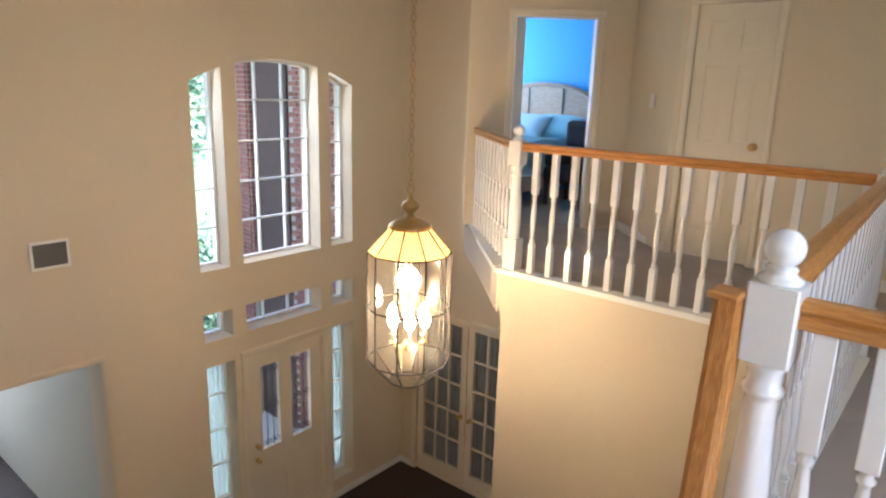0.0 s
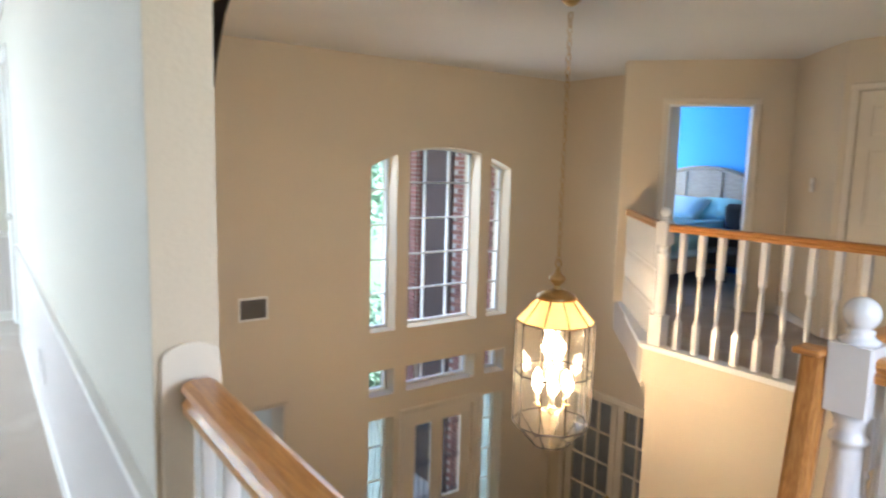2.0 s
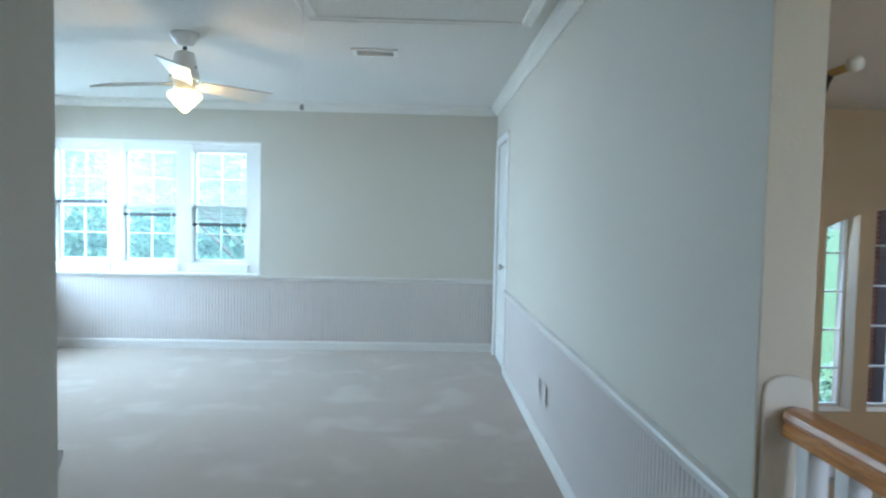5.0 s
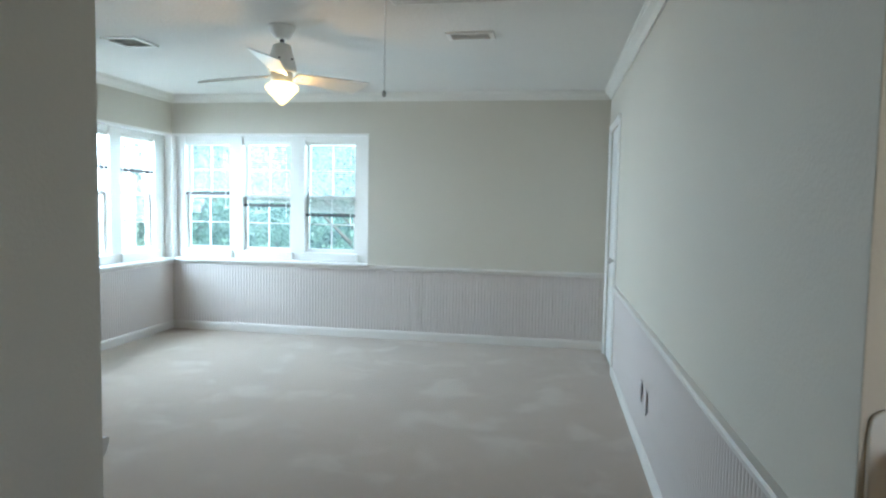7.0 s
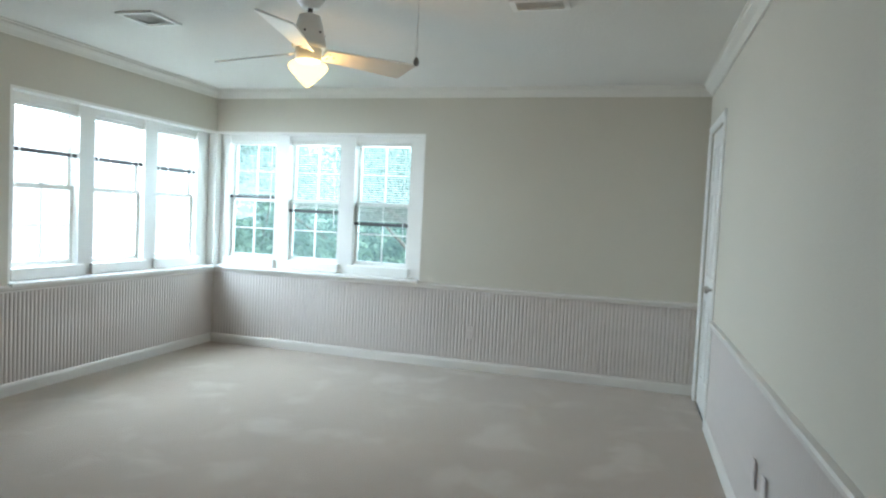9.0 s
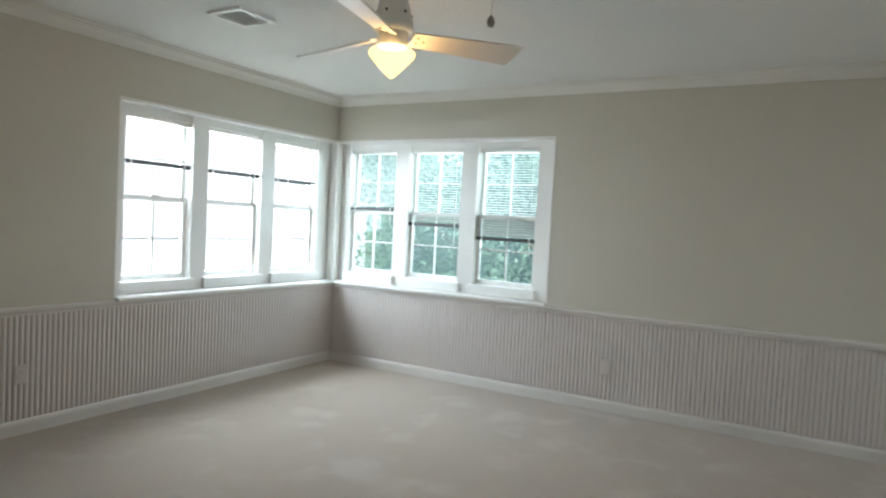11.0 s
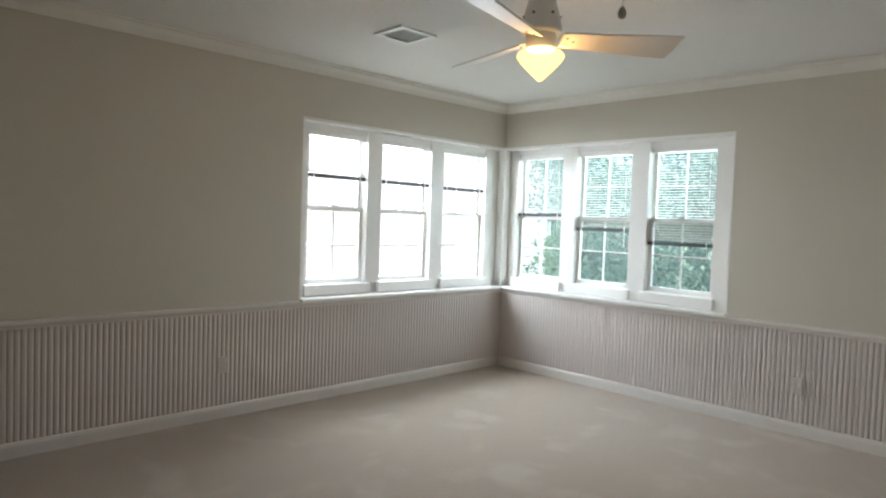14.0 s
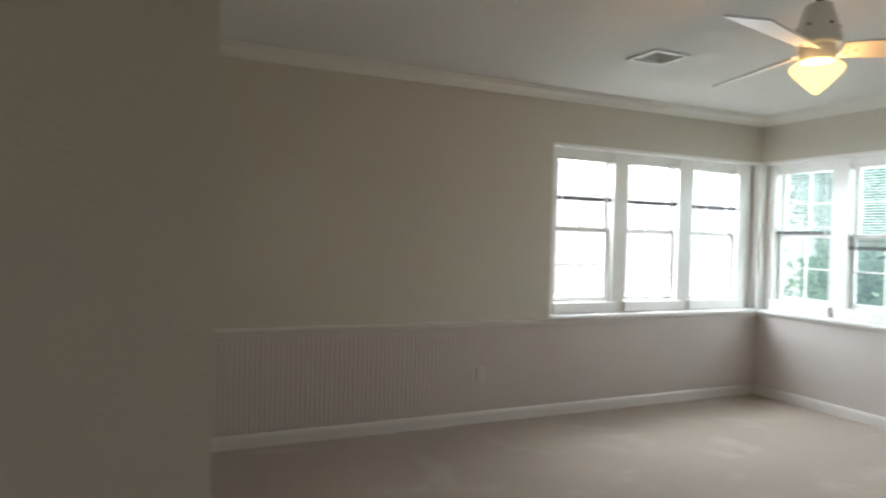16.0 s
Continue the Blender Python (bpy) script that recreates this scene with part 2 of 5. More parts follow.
def glowing_pane(m, amount, colour=(0.9, 0.86, 0.78)):
    """Lets a share of the light scatter in the glass."""
    nt = m.node_tree
    out = nt.nodes["Material Output"]
    src = out.inputs[0].links[0].from_socket
    tl = nt.nodes.new("ShaderNodeBsdfTranslucent")
    tl.inputs[0].default_value = (*colour, 1)
    mix = nt.nodes.new("ShaderNodeMixShader")
    mix.inputs[0].default_value = amount
    nt.links.new(src, mix.inputs[1])
    nt.links.new(tl.outputs[0], mix.inputs[2])
    nt.links.new(mix.outputs[0], out.inputs[0])


# glare of the bulbs put into the lantern glass as a milky share
glowing_pane(BEVELGLASS, 0.012)
# outdoor glare put into the panes as a milky share; screens in the west
SCREENGLARE = glass_material("screened_glare_glass", (0.90, 0.95, 0.93))
glowing_pane(SCREENGLARE, 0.030, (0.72, 0.93, 0.92))
GLAREGLASS = glass_material("hazy_glare_glass")
glowing_pane(GLAREGLASS, 0.008, (0.85, 0.93, 0.93))
CURTAIN = frosted_material("sheer_curtain", (0.52, 0.57, 0.55), 0.35)
GREYCURTAIN = frosted_material("grey_curtain", (0.30, 0.31, 0.32), 0.3)
SHADEGLASS = frosted_material("frosted_cap_glass", (0.72, 0.53, 0.27), 0.14)
BULB = glow_material("bulb_glow", (1.0, 0.70, 0.36), 20.0, 0.4)
FANGLASS = glow_material("lit_frosted_glass", (1.0, 0.64, 0.20), 1.35, 0.25)


# ---- mesh helpers ----
def box(bm, x0, x1, y0, y1, z0, z1):
    vs = [bm.verts.new((x, y, z)) for z in (z0, z1) for y in (y0, y1) for x in (x0, x1)]
    for a in ((0, 2, 3, 1), (4, 5, 7, 6), (0, 1, 5, 4), (2, 6, 7, 3), (0, 4, 6, 2), (1, 3, 7, 5)):
        bm.faces.new([vs[i] for i in a])
    return bm


def boxes(*items):
    bm = bmesh.new()
    for it in items:
        box(bm, *it)
    return bm


def bevelled(bm, width=0.004, segments=1):
    bmesh.ops.bevel(bm, geom=list(bm.edges), offset=width, segments=segments, affect="EDGES", profile=0.5)
    return bm


def prism(bm, outline, z0, z1):
    """Upright prism over a plan outline."""
    lo = [bm.verts.new((x, y, z0)) for x, y in outline]
    hi = [bm.verts.new((x, y, z1)) for x, y in outline]
    n = len(lo)
    bm.faces.new(lo[::-1])
    bm.faces.new(hi)
    for i in range(n):
        bm.faces.new((lo[i], lo[(i + 1) % n], hi[(i + 1) % n], hi[i]))
    bmesh.ops.recalc_face_normals(bm, faces=bm.faces)
    return bm


def lathe(bm, profile, segments=16, centre=(0, 0, 0)):
    """Turned shape about the z axis, from (radius, height) pairs."""
    rings = []
    cx, cy, cz = centre
    for r, z in profile:
        rings.append([bm.verts.new((cx + max(r, 1e-4) * math.cos(2 * math.pi * k / segments), cy + max(r, 1e-4) * math.sin(2 * math.pi * k / segments), cz + z)) for k in range(segments)])
    for a, b in zip(rings, rings[1:]):
        for k in range(segments):
            f = bm.faces.new((a[k], a[(k + 1) % segments], b[(k + 1) % segments], b[k]))
            f.smooth = True
    bm.faces.new(rings[0][::-1])
    bm.faces.new(rings[-1])
    return bm


def sweep(bm, section, a, b, up=(0, 0, 1)):
    """A straight bar with the cross-section (side, up) pairs from a to b."""
    a, b = Vector(a), Vector(b)
    ahead = (b - a).normalized()
    side = ahead.cross(Vector(up)).normalized()
    top = side.cross(ahead).normalized()
    ra = [bm.verts.new(a + side * s + top * u) for s, u in section]
    rb = [bm.verts.new(b + side * s + top * u) for s, u in section]
    n = len(section)
    for i in range(n):
        bm.faces.new((ra[i], ra[(i + 1) % n], rb[(i + 1) % n], rb[i]))
    bm.faces.new(ra[::-1])
    bm.faces.new(rb)
    bmesh.ops.recalc_face_normals(bm, faces=bm.faces)
    return bm


def tube(bm, points, radius, segments=8, closed=False):
    pts = [Vector(p) for p in points]
    n = len(pts)
    rings = []
    for i, p in enumerate(pts):
        if closed:
            ahead = (pts[(i + 1) % n] - pts[i - 1]).normalized()
        else:
            ahead = (pts[min(i + 1, n - 1)] - pts[max(i - 1, 0)]).normalized()
        ref = Vector((0, 0, 1)) if abs(ahead.z) < 0.9 else Vector((1, 0, 0))
        side = ahead.cross(ref).normalized()
        top = side.cross(ahead)
        r = radius[i] if isinstance(radius, (list, tuple)) else radius
        rings.append([bm.verts.new(p + side * r * math.cos(2 * math.pi * k / segments) + top * r * math.sin(2 * math.pi * k / segments)) for k in range(segments)])
    pairs = list(zip(rings, rings[1:])) + ([(rings[-1], rings[0])] if closed else [])
    for a, b in pairs:
        for k in range(segments):
            f = bm.faces.new((a[k], a[(k + 1) % segments], b[(k + 1) % segments], b[k]))
            f.smooth = True
    if not closed:
        bm.faces.new(rings[0][::-1])
        bm.faces.new(rings[-1])
    bmesh.ops.recalc_face_normals(bm, faces=bm.faces)
    return bm


def mesh_of(name, bm, mat):
    me = bpy.data.meshes.new(name)
    bm.to_mesh(me)
    bm.free()
    me.materials.append(mat)
    return me


def part(name, bm, mat, parent, label=""):
    ob = new(name, mesh_of(name, bm, mat))
    if parent is not None:
        ob.parent = parent
    return tagged(ob, label)


def thing(name, label, category, place=(0, 0, 0), group="", kind=""):
    ob = new(name)
    ob.location = place
    ob.empty_display_size = 0.05
    return tagged(ob, label, category, group, kind)


def structure(name, bm, mat, label, category):
    return tagged(new(name, mesh_of(name, bm, mat)), label, category, "", "structure")


def shared(name, me, parent, place, rz=0.0):
    ob = new(name, me)
    ob.parent = parent
    ob.location, ob.rotation_euler = place, (0, 0, rz)
    return ob


def wall_boxes(axis, lo, hi, a0, a1, z0, z1, holes=()):
    """A wall slab between lo and hi across its axis, from a0 to a1 along it, with rectangular holes (a, b, z, z)."""
    bm = bmesh.new()
    cuts = sorted({a0, a1, *[h[0] for h in holes], *[h[1] for h in holes]})
    cuts = [c for c in cuts if a0 <= c <= a1]
    for s, e in zip(cuts, cuts[1:]):
        mid = (s + e) / 2
        spans, z = [], z0
        for h in sorted([h for h in holes if h[0] < mid < h[1]], key=lambda q: q[2]):
            if h[2] > z:
                spans.append((z, h[2]))
            z = h[3]
        if z < z1:
            spans.append((z, z1))
        for u, v in spans:
            if axis == "x":
                box(bm, lo, hi, s, e, u, v)
            else:
                box(bm, s, e, lo, hi, u, v)
    bmesh.ops.remove_doubles(bm, verts=bm.verts, dist=1e-5)
    return bm

# ---- large structure ----
floor_up = bmesh.new()
box(floor_up, -6.2, 1.75, -4.5, 0.385, -0.30, 0.0)
box(floor_up, 0.62, 1.75, 0.385, 5.9, -0.30, 0.0)
box(floor_up, -0.335, 0.62, 1.78, 5.9, -0.30, 0.0)
prism(floor_up, [(-2.66, 4.28), (-0.335, 4.28), (-0.335, 5.9), (-1.0, 5.9), (-2.1, 5.95), (-2.66, 6.42), (-3.92, 5.45)], -0.30, 0.0)
prism(floor_up, [(-3.86, 5.54), (-2.70, 6.46), (-3.86, 6.46)], -0.30, -0.003)
box(floor_up, -6.6, -1.0, 6.30, 9.2, -0.32, -0.006)
box(floor_up, -2.1, -1.0, 5.9, 6.30, -0.30, 0.0)
structure("floor", floor_up, CARPET, "beige cut-pile carpet with foot and vacuum marks", "floor")
structure("floor_foyer", boxes((-5.60, 1.75, 0.30, 6.3, LOW - 0.15, LOW)), DARKWOOD, "dark brown polished wood floor of the foyer", "floor")
structure("floor_dining", boxes((-10.6, -5.60, 0.30, 2.85, LOW - 0.15, LOW)), DARKWOOD, "dark brown wood floor of the room beyond", "floor")

ceil = bmesh.new()
box(ceil, -6.3, 1.9, -4.6, 9.3, CEIL, CEIL + 0.15)
structure("ceiling", ceil, CEILING, "off-white textured ceiling", "ceiling")

WH = (0.735, 2.04)
structure("wall_west", wall_boxes("x", XG - 0.30, XG, YS - 0.30, YW, -0.30, CEIL, [(YS, -2.04, *WH)]), OFFWHITE, "off-white painted wall with a corner window", "wall")
structure("wall_south", wall_boxes("y", YS - 0.30, YS, XG, XJ + 0.12, -0.30, CEIL, [(XG, -3.705, *WH)]), OFFWHITE, "off-white painted wall with a corner window", "wall")
structure("wall_partition", wall_boxes("y", YW, (YW + YP) / 2, XG - 0.3, XE, -0.30, CEIL, [(-5.72, -5.0, 0.0, 2.04)]), OFFWHITE, "off-white painted partition wall with a door", "wall")
structure("wall_partition_foyer", wall_boxes("y", (YW + YP) / 2, YP, XG - 0.3, XE, LOW, CEIL, []), CREAM, "cream painted foyer side of the partition", "wall")
structure("wall_end", boxes((XE, XE + 0.004, YW + 0.001, YP - 0.001, 0.0, CEIL - 0.001)), CREAM, "cream painted end of the partition", "wall")
structure("wall_lower_south", boxes((XE, 1.75, 0.30, YP - 0.02, LOW, -0.30)), CREAM, "cream painted wall below the landing", "wall")
structure("wall_east_room", boxes((XJ, XJ + 0.12, YS, YJ, 0.0, CEIL)), OFFWHITE, "off-white painted wall beside the opening", "wall")
structure("wall_landing_south", boxes((XJ + 0.12, 1.75, YJ - 0.12, YJ, 0.0, CEIL)), OFFWHITE, "off-white painted wall of the landing", "wall")
# the east hole is for the added fill window
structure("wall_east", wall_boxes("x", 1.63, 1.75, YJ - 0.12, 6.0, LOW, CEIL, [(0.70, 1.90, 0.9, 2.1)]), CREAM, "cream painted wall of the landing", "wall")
structure("wall_closet", wall_boxes("y", YC, YC + 0.12, -2.02, 1.63, 0.0, CEIL, [(-1.905, -1.30, 0.0, 2.03)]), CREAM, "cream painted wall with a closet door", "wall")
structure("wall_closet_back", boxes((-2.0, -1.2, 6.5, 6.6, 0.0, CEIL)), CREAM, "plain back wall of the closet", "wall")


def oblique_wall(name, a, b, thick, z0, z1, mat, label, holes=()):
    """A wall along a to b in plan, thickness to its left, with holes given by distance along it."""
    a, b = Vector(a), Vector(b)
    run = (b - a).length
    bm = wall_boxes("y", 0, thick, 0, run, z0, z1, holes)
    ang = math.atan2(b.y - a.y, b.x - a.x)
    bm.transform(Matrix.Translation((a.x, a.y, 0)) @ Matrix.Rotation(ang, 4, "Z"))
    return structure(name, bm, mat, label, "wall")


DA, DB = (-3.874, 5.371), (-2.686, 6.369)
DLEN = math.hypot(DB[0] - DA[0], DB[1] - DA[1])
DANG = math.atan2(DB[1] - DA[1], DB[0] - DA[0])
BD0, BD1 = 0.42, 1.20                 # bedroom door opening along the angled wall
oblique_wall("wall_bedroom", DA, DB, 0.12, 0.0, CEIL, CREAM, "cream painted angled wall with the bedroom doorway", [(BD0, BD1, 0.0, 2.01)])
oblique_wall("wall_angle", DB, (-2.02, YC), 0.12, 0.0, CEIL, CREAM, "cream painted angled wall with a light switch")
structure("wall_return", boxes((-3.97, -3.87, 5.46, YN, -0.30, CEIL)), CREAM, "cream painted return beside the bedroom door", "wall")
structure("wall_foyer_north", wall_boxes("y", YN, YN + 0.15, XF, 1.63, LOW, CEIL, [(-5.16, -3.48, LOW, -1.42), (-3.87, 1.63, -0.25, CEIL)]), CREAM, "cream painted foyer wall with double doors", "wall")
structure("wall_under_landing", boxes((-2.63, 1.63, 4.30, 4.42, LOW, -0.30)), CREAM, "cream painted wall below the upper landing", "wall")
structure("wall_under_landing_side", boxes((-2.63, -2.51, 4.42, YN, LOW, -0.30)), CREAM, "cream painted side wall below the upper landing", "wall")

# foyer front wall with its arched group of windows
WC = 4.33
GROUP = [(3.375, 3.69), (3.845, 4.815), (4.97, 5.285)]


def arch(y):
    return 1.555 - (2.1 - math.sqrt(2.1 ** 2 - (y - WC) ** 2))


front_holes = [(1.35, 2.41, LOW, -1.03), (3.83, 4.87, LOW, -1.42)]
for a, b in GROUP:
    front_holes.append((a, b, -0.43, max(arch(a), arch(b), arch(min(max(WC, a), b)))))
    front_holes.append((a, b, -1.145, -0.86))
for a, b in (GROUP[0], GROUP[2]):
    front_holes.append((a, b, -3.42, -1.41))
front = wall_boxes("x", XF - 0.30, XF, YP, YN + 0.15, LOW, CEIL, front_holes)
for a, b in GROUP:                    # the curved heads
    top = max(arch(a), arch(b), arch(min(max(WC, a), b)))
    steps = 14
    for k in range(steps):
        y0, y1 = a + (b - a) * k / steps, a + (b - a) * (k + 1) / steps
        vs = []
        for x in (XF - 0.30, XF):
            vs.append([front.verts.new((x, y, z)) for y, z in ((y0, arch(y0)), (y1, arch(y1)), (y1, top + 0.001), (y0, top + 0.001))])
        front.faces.new(vs[0])
        front.faces.new(vs[1][::-1])
        front.faces.new((vs[0][0], vs[1][0], vs[1][1], vs[0][1]))
bmesh.ops.recalc_face_normals(front, faces=front.faces)
structure("wall_front", front, CREAM, "cream painted two-storey front wall with arched windows", "wall")

# room beyond the lower opening
structure("wall_dining_north", boxes((-10.4, XF - 0.30, 2.55, 2.67, LOW, -0.70)), OFFWHITE, "off-white wall of the room beyond", "wall")
# the hole is unseen, added for the daylight lamp
structure("wall_dining_far", wall_boxes("x", -10.5, -10.4, 0.2, 2.67, LOW, -0.70, [(0.9, 2.2, -2.8, -1.3)]), CREAM, "cream wall of the room beyond", "wall")
structure("wall_dining_south", boxes((-10.4, XF - 0.30, 0.18, 0.30, LOW, -0.70)), OFFWHITE, "off-white wall of the room beyond", "wall")
structure("ceiling_dining", boxes((-10.7, XF - 0.30, 0.18, 2.74, -0.70, -0.60)), CEILING, "off-white ceiling of the room beyond", "ceiling")

# bedroom
structure("wall_bedroom_far", boxes((-6.6, -1.0, 8.35, 8.47, 0.0, CEIL)), BLUE, "bright blue bedroom wall", "wall")
structure("wall_bedroom_east", boxes((-1.15, -1.0, 6.6, 8.35, 0.0, CEIL)), BLUE, "bright blue bedroom wall", "wall")
structure("wall_bedroom_west", wall_boxes("x", -6.6, -6.48, 5.6, 8.35, 0.0, CEIL, [(6.6, 8.0, 0.9, 2.1)]), BLUE, "bright blue bedroom wall with an unseen opening added for fill light", "wall")
structure("wall_bedroom_south", boxes((-6.6, -3.97, YN + 0.15, YN + 0.25, 0.0, CEIL)), BLUE, "bright blue bedroom wall", "wall")
# room behind the double doors
structure("wall_study", boxes((-5.6, -2.6, 8.3, 8.4, LOW, -0.32)), OFFWHITE, "pale wall of the room behind the double doors", "wall")
structure("wall_study_side", boxes((-5.7, -5.6, YN + 0.15, 8.4, LOW, -0.32)), OFFWHITE, "pale side wall of the room behind the double doors", "wall")
structure("wall_study_side", boxes((-2.6, -2.5, YN + 0.15, 8.4, LOW, -0.32)), OFFWHITE, "pale side wall of the room behind the double doors", "wall")
structure("floor_study", boxes((-5.6, -2.6, YN + 0.15, 8.3, LOW - 0.1, LOW)), CARPET, "carpet of the room behind the double doors", "floor")

# ---- trim ----
CHAIR = [(0, -0.035), (0.010, -0.035), (0.014, -0.022), (0.022, -0.014), (0.026, 0.0), (0.022, 0.010), (0.0, 0.014)]
BASE = [(0, 0), (0.014, 0), (0.014, 0.062), (0.010, 0.078), (0.004, 0.085), (0, 0.085)]
CROWN = [(0, 0), (0.012, 0), (0.018, 0.012), (0.030, 0.030), (0.058, 0.052), (0.062, 0.066), (0.072, 0.070), (0.072, 0.078), (0, 0.078)]


def trim_run(name, profile, a, b, z, mat, label):
    """Moulding along a wall from a to b in plan, standing out to the right of that way."""
    bm = bmesh.new()
    sweep(bm, profile, (a[0], a[1], z), (b[0], b[1], z))
    return structure(name, bm, mat, label, "trim")


RUNS = [((XG, YS), (XG, YW)), ((XJ, YS), (XG, YS)), ((-4.94, YW), (XE, YW)), ((XJ, YJ), (XJ, YS))]
for a, b in RUNS:
    trim_run("chair_rail", CHAIR, a, b, RAIL - 0.014, TRIMPAINT, "white painted chair rail above the beadboard")
    trim_run("baseboard", BASE, a, b, 0.0, TRIMPAINT, "white painted baseboard")
for a, b in (((XG, YS), (XG, YW)), ((XJ, YS), (XG, YS)), ((XG, YW), (XE, YW)), ((XJ, YJ), (XJ, YS))):
    trim_run("crown_moulding", CROWN, a, b, CEIL - 0.078, CROWNPAINT, "off-white crown moulding under the ceiling")
trim_run("baseboard", BASE, (-1.24, YC), (1.6, YC), 0.0, WHITE, "white painted baseboard")
trim_run("baseboard", BASE, DB, (-1.99, YC), 0.0, WHITE, "white painted baseboard")
trim_run("baseboard", BASE, (1.63, YJ), (XJ, YJ), 0.0, WHITE, "white painted baseboard")
trim_run("baseboard", BASE, (XF, 4.93), (XF, YN), LOW, WHITE, "white painted baseboard of the foyer")
trim_run("baseboard", BASE, (XF, 2.47), (XF, 3.77), LOW, WHITE, "white painted baseboard of the foyer")
trim_run("baseboard", BASE, (XF, YN), (-5.22, YN), LOW, WHITE, "white painted baseboard of the foyer")
trim_run("baseboard", BASE, (-2.63, 4.30), (1.6, 4.30), LOW, WHITE, "white painted baseboard of the foyer")
# edge boards of the landings
structure("landing_fascia", bevelled(boxes((-2.66, -0.335, 4.265, 4.28, -0.30, -0.03)), 0.002), CREAM, "cream painted board along the landing's edge", "trim")
structure("landing_nosing", bevelled(boxes((-2.68, -0.315, 4.258, 4.37, -0.03, 0.012)), 0.004), WHITE, "white painted nosing under the balusters", "trim")
structure("landing_nosing", bevelled(boxes((-0.355, -0.225, 1.70, 4.245, -0.03, 0.012)), 0.004), WHITE, "white painted nosing under the balusters", "trim")
structure("landing_nosing", bevelled(boxes((XE, 0.62, 0.30, 0.41, -0.03, 0.012)), 0.004), WHITE, "white painted nosing under the balusters", "trim")
structure("landing_nosing", bevelled(boxes((-0.225, 0.62, 1.74, 1.85, -0.03, 0.012)), 0.004), WHITE, "white painted nosing under the balusters", "trim")
bm = bmesh.new()
sweep(bm, [(-0.055, -0.03), (0.055, -0.03), (0.055, 0.012), (-0.055, 0.012)], (-2.68, 4.33, 0), (-3.80, 5.44, 0))
structure("landing_nosing", bm, WHITE, "white painted nosing under the balusters", "trim")
bm = bmesh.new()
sweep(bm, [(-0.02, -0.34), (0.0, -0.34), (0.0, -0.03), (-0.02, -0.03)], (-2.65, 4.285, 0), (-3.84, 5.47, 0))
structure("landing_fascia", bm, CREAM, "cream painted board along the landing's oblique edge", "trim")


# ---- balustrades ----
HANDRAIL = [(-0.030, -0.060), (0.030, -0.060), (0.032, -0.042), (0.024, -0.032), (0.033, -0.018), (0.030, -0.006), (0.018, 0.0), (-0.018, 0.0), (-0.030, -0.006), (-0.033, -0.018), (-0.024, -0.032), (-0.032, -0.042)]


def square_section(bm, w, z0, z1, chamfer=0.004):
    return prism(bm, [(-w + chamfer, -w), (w - chamfer, -w), (w, -w + chamfer), (w, w - chamfer), (w - chamfer, w), (-w + chamfer, w), (-w, w - chamfer), (-w, -w + chamfer)], z0, z1)


def baluster_mesh():
    bm = bmesh.new()
    square_section(bm, 0.0225, 0.012, 0.235, 0.003)
    lathe(bm, [(0.020, 0.235), (0.015, 0.245), (0.021, 0.252), (0.021, 0.260), (0.012, 0.268), (0.014, 0.300), (0.0185, 0.360), (0.0215, 0.420), (0.0205, 0.460), (0.016, 0.515), (0.0125, 0.550), (0.012, 0.562), (0.019, 0.570), (0.019, 0.578), (0.013, 0.585), (0.020, 0.60)], 10)
    square_section(bm, 0.0225, 0.60, 0.91, 0.003)
    return mesh_of("baluster", bm, GLOSSWHITE)


BALUSTER = baluster_mesh()


def newel(place, scale=1.0, label="white turned newel post with a ball top"):
    th = thing("newel_post", label, "newel post", place, "newel posts of the landing")
    bm = bmesh.new()
    square_section(bm, 0.055, -0.03, 0.25, 0.005)
    part("base_block", bm, GLOSSWHITE, th)
    bm = bmesh.new()
    lathe(bm, [(0.050, 0.25), (0.052, 0.262), (0.040, 0.272), (0.046, 0.285), (0.049, 0.36), (0.047, 0.48), (0.040, 0.62), (0.036, 0.70), (0.036, 0.715), (0.046, 0.722), (0.046, 0.735), (0.036, 0.745), (0.038, 0.775), (0.050, 0.80)], 24)
    part("shaft", bm, GLOSSWHITE, th)
    bm = bmesh.new()
    square_section(bm, 0.052, 0.80, 0.975, 0.005)
    part("top_block", bm, GLOSSWHITE, th)
    bm = bmesh.new()
    lathe(bm, [(0.046, 0.975), (0.047, 0.985), (0.036, 0.990), (0.030, 0.998), (0.034, 1.006), (0.028, 1.012)] + [(0.0425 * math.sin(a), 1.049 - 0.0425 * math.cos(a)) for a in [0.5 + k * 0.26 for k in range(11)]], 24)
    part("ball", bm, GLOSSWHITE, th)
    return th


def balustrade(a, b, count, mat, label, top=0.965, first=0.5):
    """Handrail and balusters from a to b in plan."""
    th = thing("balustrade", label, "balustrade", (a[0], a[1], 0), "balustrades of the landing")
    d = Vector((b[0] - a[0], b[1] - a[1], 0))
    bm = bmesh.new()
    sweep(bm, HANDRAIL, (0, 0, top), (d.x, d.y, top))
    part("handrail", bm, mat, th, "varnished oak handrail")
    ang = math.atan2(d.y, d.x)
    for k in range(count):
        q = d * ((k + first) / count)
        shared("baluster", BALUSTER, th, (q.x, q.y, 0), ang)
    return th


